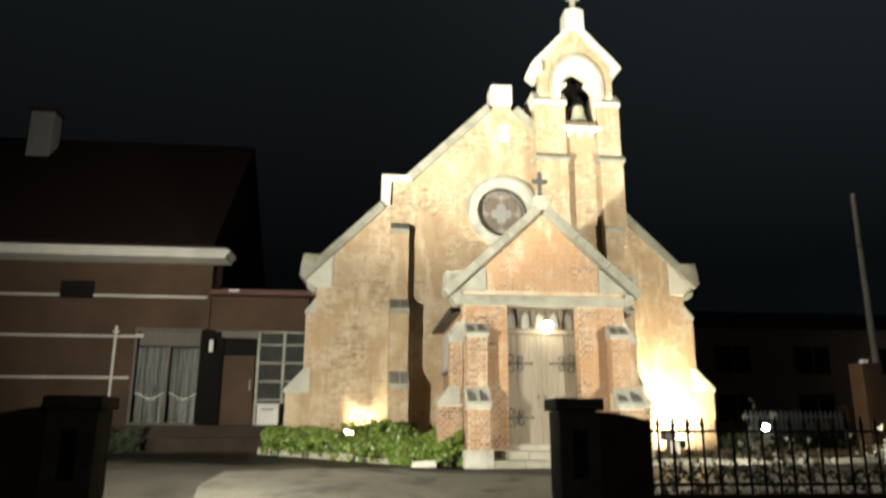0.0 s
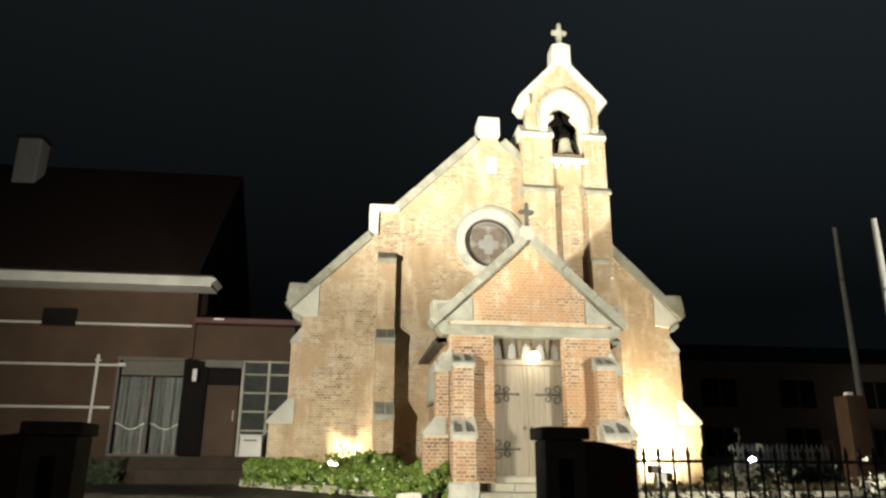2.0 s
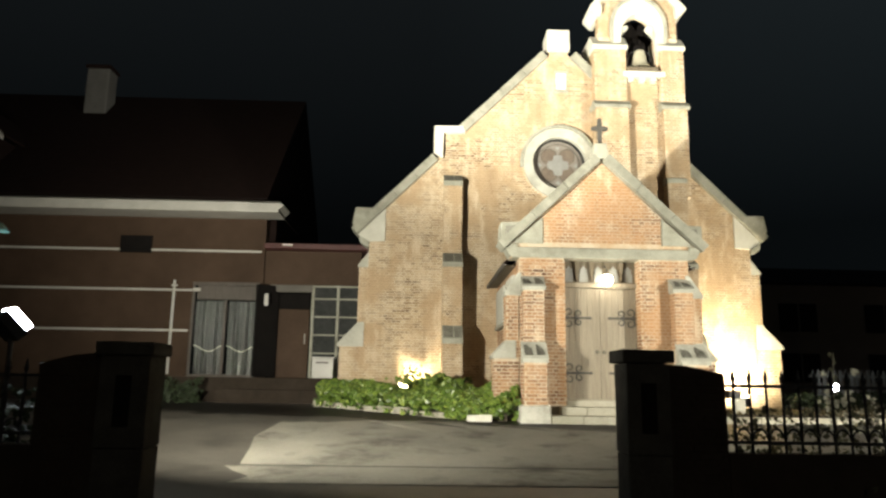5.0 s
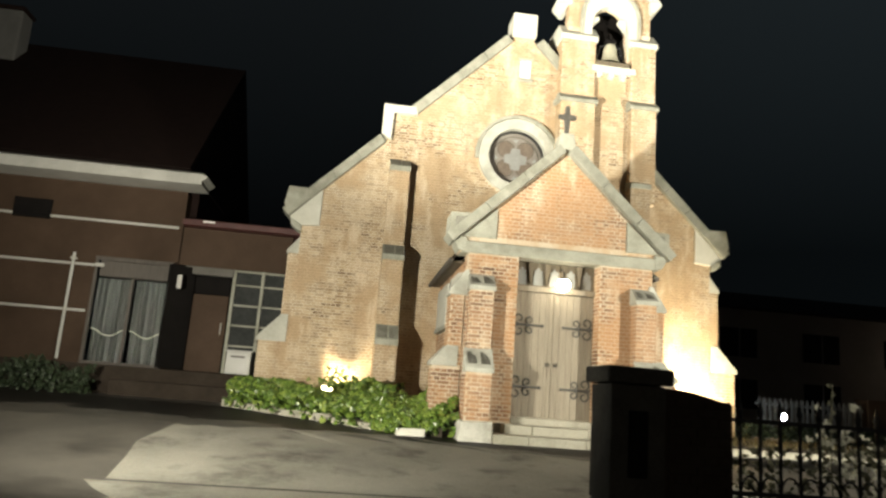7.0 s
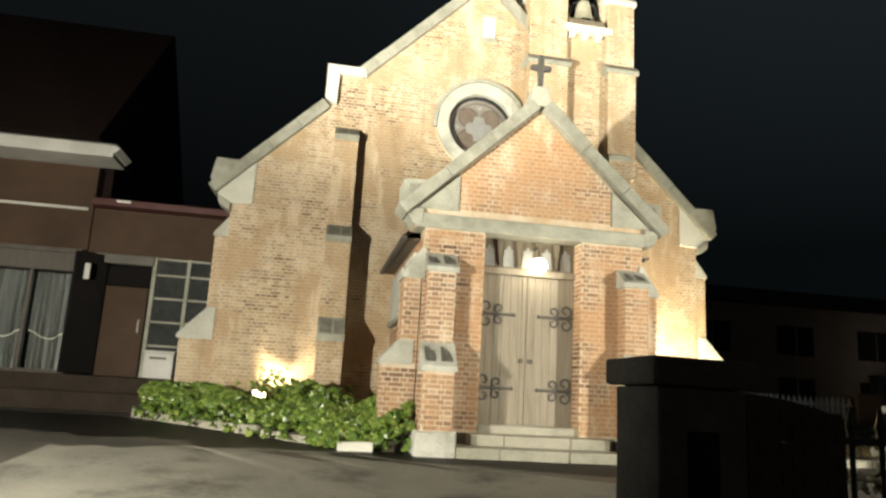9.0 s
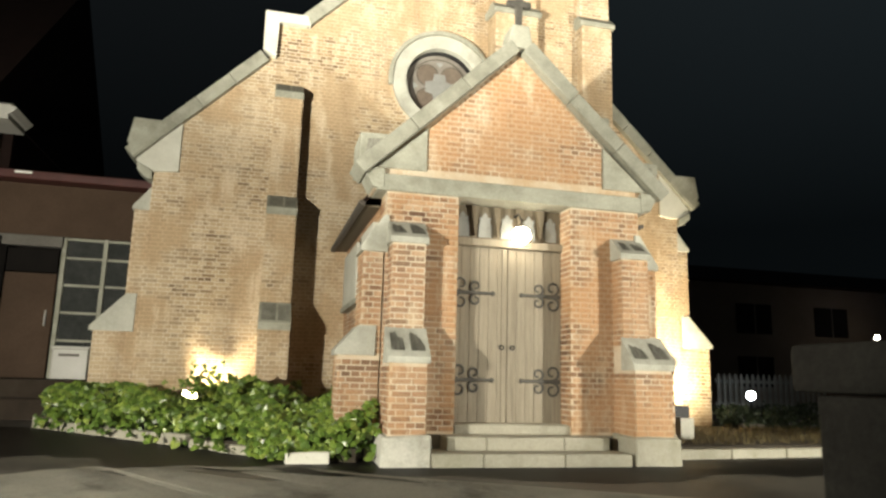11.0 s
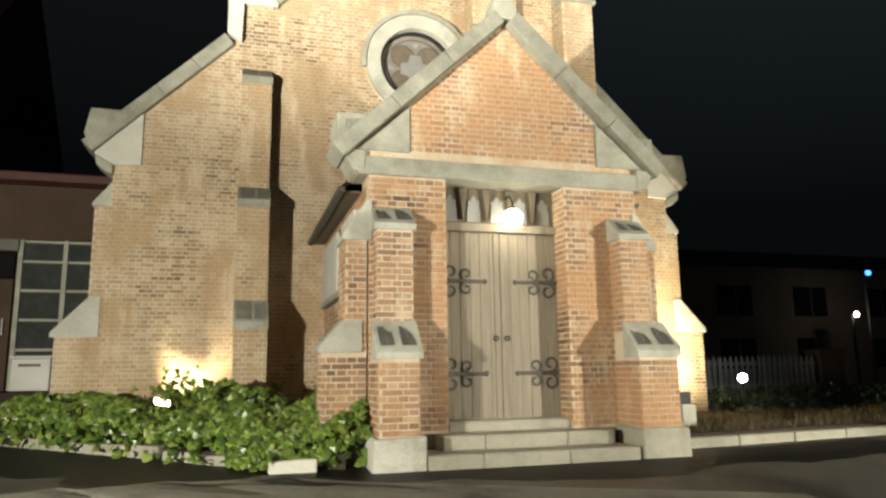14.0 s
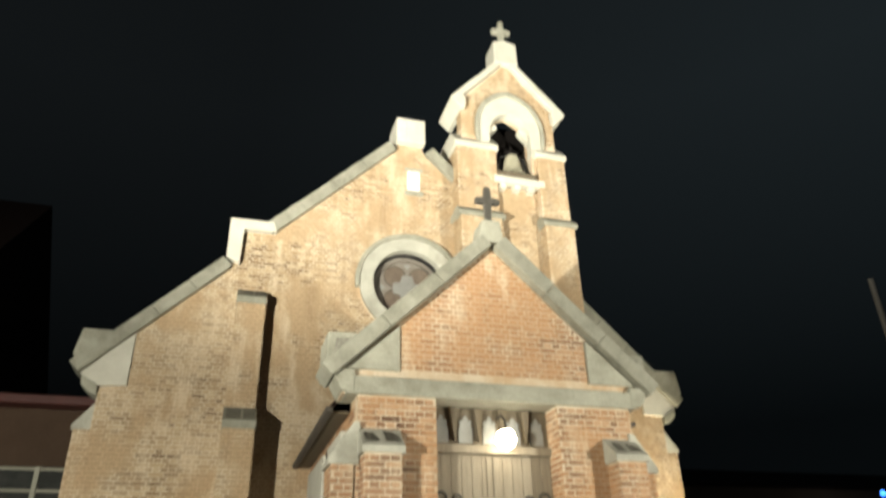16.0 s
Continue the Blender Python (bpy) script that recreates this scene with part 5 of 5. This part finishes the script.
def build_boundary():
    z = ground_z(7.6)
    wing = [(1.90, z - 0.1), (2.44, z - 0.1), (2.44, 0.83)] + [(2.44 - 0.54 * t, 0.83 + 0.09 * math.sin(t * math.pi / 2)) for t in (0.25, 0.5, 0.75, 1.0)]
    w = tagged(part("wall_wing", soft(prism(wing, "y", 7.52, 7.76), 0.012), DARKBRICK), "short dark brick wing wall beside the gate pillar", "wall", "", "structure")
    brickwork(w, "front", 7.52, [(1.95, z), (2.43, z), (2.43, 0.82), (1.95, 0.89)], (), 302, DARKBRICK)
    low = tagged(part("garden_wall", soft(box(2.45, 22, 7.54, 7.74, z - 0.1, 0.12), 0.012), DARKBRICK), "low dark garden wall under the railings", "wall", "", "structure")
    wing = [(-3.27, z - 0.1), (-3.84, z - 0.1), (-3.84, 0.84)] + [(-3.84 + 0.57 * t, 0.84 + 0.10 * math.sin(t * math.pi / 2)) for t in (0.25, 0.5, 0.75, 1.0)]
    w = tagged(part("wall_wing", soft(prism(wing, "y", 7.52, 7.76), 0.012), DARKBRICK), "short dark brick wing wall beside the overgrown pillar", "wall", "", "structure")
    brickwork(w, "front", 7.52, [(-3.83, z), (-3.32, z), (-3.32, 0.90), (-3.83, 0.83)], (), 303, DARKBRICK)
    tagged(part("garden_wall", soft(box(-22, -3.85, 7.54, 7.74, z - 0.1, 0.12), 0.012), DARKBRICK), "low dark garden wall under the railings", "wall", "", "structure")
    bm = bmesh.new()
    tube([(0, 0, 0.10), (0, 0, 0.74)], 0.014, 6, bm)
    tube([(0, 0, 0.70), (0, 0, 0.735), (0, 0, 0.76), (0, 0, 0.80), (0, 0, 0.89)], [0.012, 0.026, 0.016, 0.026, 0.002], 6, bm)
    spear = None
    for lo, hi, first, count in ((2.46, 14.0, 2.56, 72), (-14.0, -3.86, -13.9, 64)):
        rail = thing("iron_railings", "black iron railings with spear-headed bars and small arches", "railings", (0, 0, 0), "iron railings")
        for zz in (0.20, 0.715):
            part("rail", box(lo, hi, 7.62, 7.65, zz, zz + 0.03), IRON, rail)
        for k in range(count):
            if spear is None:
                ob = part("bar", bm, IRON, rail)
                spear = ob.data
            else:
                ob = new("bar", spear)
                ob.parent = rail
            ob.location = (first + k * 0.157, 7.635, 0.0)
        hoops = bmesh.new()
        for k in range(count - 1):
            cx = first + (k + 0.5) * 0.157
            tube([(cx + 0.068 * math.cos(math.pi * i / 8), 7.635, 0.24 + 0.10 * math.sin(math.pi * i / 8)) for i in range(9)], 0.008, 4, hoops)
        tagged(part("hoop_band", hoops, IRON, rail), "", "", "", "stuff")


build_boundary()


def build_plants():
    rng = random.Random(31)
    sp = []
    while len(sp) < 4600:
        x, y = rng.uniform(2.5, 13), min(8.75, rng.gauss(8.3, 0.30))
        h = 0.45 + 0.35 * noise.noise((x * 0.9, y, 1.0))
        sp.append((x, y, ground_z(y) + rng.uniform(0.0, 1.0) * (0.6 + h), (0, -0.6, 0.5)))
    leaves("garden_hedge", sp, "ragged faded garden plants behind the railings", "hedge", 0.062, 32, "stuff", FADED)
    sp = []
    while len(sp) < 2600:
        x, y = rng.uniform(-11, -3.25), rng.gauss(7.92, 0.05)
        h = 1.25 + 0.5 * noise.noise((x * 0.8, y, 4.0))
        sp.append((x, y, ground_z(y) + rng.uniform(0.0, 1.0) * h, (0.2, -0.6, 0.5)))
    leaves("garden_hedge", sp, "shrubs behind the garden wall, shade in their dark colour", "hedge", 0.10, 33, "stuff", LEAF_DARK)
    sp = []
    while len(sp) < 1500:
        x, y = rng.uniform(-9, -5.6), rng.gauss(18.05, 0.15)
        h = 0.55 + 0.3 * noise.noise((x * 1.4, y, 7.0))
        sp.append((x, y, 0.15 + rng.uniform(0.0, 1.0) * h, (0, -0.6, 0.5)))
    leaves("house_shrub", sp, "low shrubs in front of the parish house, shade in their colour", "shrub", 0.09, 34, "stuff", LEAF_DARK)


build_plants()


def build_garden_details():
    rng = random.Random(71)
    for x, y, z, n in ((4.75, 9.6, 0.45, 60), (5.4, 9.9, 0.25, 50), (6.3, 9.5, 0.35, 40), (7.2, 10.2, 0.40, 45)):
        sp = [(x + rng.gauss(0, 0.16), y + rng.gauss(0, 0.12), z + rng.gauss(0, 0.16), (0, -0.8, 0.4)) for _ in range(n)]
        leaves("flowering_shrub", sp, "shrub with pale blossoms behind the railings", "shrub", 0.09, int(x * 10), "", BLOSSOM)
    stalk = thing("garden_stalk", "tall thin plant stalk rising over the railings", "plant")
    part("stem", tube([(4.62, 9.5, -0.45), (4.60, 9.5, 0.5), (4.64, 9.5, 1.15)], [0.009, 0.007, 0.004], 6), FADED, stalk)
    for k in range(7):
        z = 0.55 + k * 0.09
        bm = prism([(4.62, z), (4.62 + (0.05 if k % 2 else -0.05), z + 0.03), (4.62 + (0.02 if k % 2 else -0.02), z + 0.06)], "y", 9.495, 9.505)
        part("leaf", bm, FADED, stalk)
    for x, y, z, label, mat, r in ((24.5, 30.0, 3.02, "small warm lamp before the dark building", WALL_LAMP_GLOW, 0.09), (25.35, 30.0, 4.76, "small blue light on a mast before the dark building", BLUE_GLOW, 0.11)):
        far = thing("distant_lamp", label, "lamp")
        bm = bmesh.new()
        bmesh.ops.create_icosphere(bm, subdivisions=2, radius=r, matrix=Matrix.Translation((x, y, z)))
        part("globe", bm, mat, far)
        part("mast", tube([(x, y + 0.2, 0), (x, y + 0.2, z)], 0.06, 8), IRON, far)
    case = thing("meter_box", "pale meter box with a dark lid by the buttress", "utility box")
    part("box_body", soft(box(6.05, 6.27, 15.55, 15.75, 0.1, 0.46), 0.012), PALE, case)
    part("box_lid", soft(box(5.93, 6.19, 15.53, 15.77, 0.465, 0.63), 0.012), IRON, case, "dark sloping lid")
    post = thing("fence_post", "pale square post at the end of the picket fence", "post")
    part("shaft", soft(box(19.55, 19.85, 26.8, 27.1, 0.1, 2.1), 0.02), CONCRETE, post)
    part("cap", soft(box(19.5, 19.9, 26.75, 27.15, 2.1, 2.2), 0.02), CONCRETE, post)


build_garden_details()


# ---- beyond the church ----
def build_beyond():
    kerb = thing("garden_kerb", "pale concrete kerb stones along the grass beside the church", "kerb")
    for k in range(12):
        x = 5.15 + k * 0.9
        y = 14.32 + k * 0.09
        poly = [(x, y), (x + 0.885, y + 0.088), (x + 0.87, y + 0.24), (x - 0.015, y + 0.15)]
        part("kerb_stone", soft(prism(poly, "z", -0.1, 0.14), 0.015, 1), STEP, kerb)
    bm = bmesh.new()
    prism([(5.1, 14.5), (40, 18), (40, 40), (8.3, 40), (8.3, 18.3), (5.1, 18.2)], "z", -0.1, 0.165, bm)
    tagged(part("lawn", bm, SOIL), "dark patchy lawn beside the church", "lawn", "", "structure")
    rng = random.Random(51)
    verts, faces = [], []
    for _ in range(6000):
        x, y = rng.uniform(5.2, 14), rng.uniform(14.65, 17.8)
        if y < 14.6 + 0.1 * (x - 5.1):
            continue
        h, a, n = rng.uniform(0.05, 0.13), rng.uniform(0, 6.28), len(verts)
        c, s = math.cos(a) * 0.006, math.sin(a) * 0.006
        verts += [(x - c, y - s, 0.16), (x + c, y + s, 0.16), (x + rng.gauss(0, 0.03), y + rng.gauss(0, 0.03), 0.16 + h)]
        faces.append((n, n + 1, n + 2))
    me = bpy.data.meshes.new("grass")
    me.from_pydata(verts, [], faces)
    me.materials.append(DRYGRASS)
    tagged(new("grass", me), "thin dark grass behind the kerb", "grass", "", "stuff")
    # picket fence
    fence = thing("picket_fence", "dull pale picket fence in the dark behind the church", "fence")
    me = None
    for k in range(20):
        x = 11.3 + k * 0.165
        if me is None:
            bm = prism([(-0.04, 0.15), (0.04, 0.15), (0.04, 1.14), (0, 1.24), (-0.04, 1.14)], "y", -0.012, 0.012)
            ob = part("picket", bm, CONCRETE, fence)
            me = ob.data
        else:
            ob = new("picket", me)
            ob.parent = fence
        ob.location = (x, 22.0, 0.0)
    for z in (0.45, 1.0):
        part("fence_rail", box(11.2, 14.55, 22.015, 22.05, z, z + 0.08), CONCRETE, fence)
    # dim building
    b = thing("dark_building", "unlit two-storey building in the night", "building")
    part("wall", box(13.5, 40, 32, 40, 0, 5.2), FARWALL, b)
    part("roof", prism([(31.4, 5.2), (36, 6.6), (40.6, 5.2)], "x", 13.0, 40.5), SLATE, b)
    for k in range(6):
        x = 15.5 + k * 3.9
        for z in (0.9, 3.1):
            w = part("window", soft(box(x, x + 1.7, 31.94, 32.02, z, z + 1.25), 0.02, 1), BLACK, b, "dark window")
            part("window_frame", box(x + 0.83, x + 0.88, 31.91, 31.938, z, z + 1.25), GREYWOOD, w)
    for px, py, top, label in ((11.56, 16.27, 6.42, "a"), (9.16, 12.0, 5.10, "b")):
        pole = thing("utility_pole", "grey concrete utility pole against the night sky", "pole", (0, 0, 0), "utility poles")
        part("shaft", lathe([(0.085, -0.2), (0.075, top * 0.5), (0.05, top)], (px, py, 0), 14), POLE, pole)
        part("band", lathe([(0.075, top - 1.4), (0.075, top - 1.34)], (px, py, 0), 14), IRON, pole)
    cool = thing("yard_lamp", "cold white yard lamp glowing low over the grass", "lamp")
    bm = bmesh.new()
    bmesh.ops.create_icosphere(bm, subdivisions=3, radius=0.095, matrix=Matrix.Translation((11.06, 20.5, 0.72)))
    part("globe", bm, COOL_GLOW, cool)
    part("stem", tube([(11.06, 20.5, 0.1), (11.06, 20.5, 0.62)], 0.03, 8), IRON, cool)


build_beyond()



def build_notice_board():
    """A green framed board by the left garden lamp."""
    board = thing("notice_board", "dark green framed notice board beside the garden floodlight", "notice board")
    x0, x1, y = -6.9, -4.62, 7.82
    for x in (x0 + 0.05, x1 - 0.05):
        part("post", soft(box(x - 0.05, x + 0.05, y, y + 0.10, -0.6, 2.14), 0.01, 1), GREENWOOD, board)
    part("panel", soft(box(x0 + 0.10, x1 - 0.10, y + 0.03, y + 0.07, 1.06, 1.86), 0.006, 1), BLACK, board, "dark glazed panel")
    for z0, z1 in ((1.86, 2.12), (0.86, 1.06)):
        part("rail", soft(box(x0 + 0.10, x1 - 0.10, y - 0.01, y + 0.10, z0, z1), 0.01, 1), GREENWOOD, board)
    part("roof", soft(prism([(y - 0.12, 2.13), (y + 0.05, 2.21), (y + 0.22, 2.13)], "x", x0 - 0.08, x1 + 0.08), 0.008, 1), GREENWOOD, board)


def build_east_yard():
    """A tall brown pier, a low hedge and a second fence in the dark beside the church."""
    pier = thing("yard_pier", "tall brown rendered pier with a small pale cap", "pier")
    part("shaft", soft(rough_block(box(10.62, 11.10, 15.5, 15.95, 0.0, 2.16), 0.006), 0.014), TILE_WALL, pier)
    part("cap", soft(box(10.66, 10.80, 15.5, 15.64, 2.165, 2.23), 0.01, 1), LIMEWASH, pier, "small pale cap light")
    post = thing("gate_post", "dull red-brown gate post between the picket fences", "post")
    part("shaft", soft(box(14.70, 15.45, 22.0, 22.5, 0.1, 1.30), 0.02), TILE_WALL, post)
    part("cap", soft(box(14.65, 15.50, 21.95, 22.55, 1.30, 1.38), 0.02), TILE_WALL, post)
    rng = random.Random(88)
    sp = []
    while len(sp) < 2400:
        x, y = rng.uniform(8.6, 13.2), rng.gauss(18.4, 0.35)
        h = 0.34 + 0.14 * noise.noise((x * 1.1, y, 9.0)) + 0.10 * math.sin((x - 8.6) * 0.68)
        sp.append((x, y, 0.16 + rng.random() * h, (0, -0.6, 0.5)))
    leaves("low_hedge", sp, "low dark clipped hedge beside the church", "hedge", 0.085, 89, "stuff", LEAF_DARK)
    sign = thing("fallen_board", "short pale board lying at the foot of the hedge", "board")
    part("plank", soft(box(8.75, 9.30, 17.85, 17.90, 0.17, 0.25), 0.01, 1), CONCRETE, sign)


build_notice_board()
build_east_yard()


# lamp body added for the fill light; it stays out of view
def build_fill_lamp():
    lamp = thing("fill_lamp", "added lamp behind the camera that lifts the dark foreground", "street lamp")
    part("pole", lathe([(0.08, -0.2), (0.06, 6.9)], (4.0, -10.9, -0.85), 12), POLE, lamp)
    part("arm", tube([(4.0, -10.9, 6.0), (4.0, -10.5, 6.45), (4.0, -10.0, 6.55)], 0.035, 8), POLE, lamp)
    part("head", soft(box(3.88, 4.12, -10.3, -9.7, 6.47, 6.58), 0.02), POLE, lamp)
    part("lens", box(3.91, 4.09, -10.25, -9.75, 6.45, 6.468), DIM_GLOW, lamp)


build_fill_lamp()

# ---- bricks of the porch front, piece by piece ----
single_bricks(porch_gable, P + 0.01, TYM, (), 201)
single_bricks(porch_l, P, [(PL, 0.32), (JL, 0.32), (JL, 3.09), (PL, 3.09)], (), 202)
single_bricks(porch_r, P, [(JR, 0.32), (PR, 0.32), (PR, 3.09), (JR, 3.09)], (), 203)
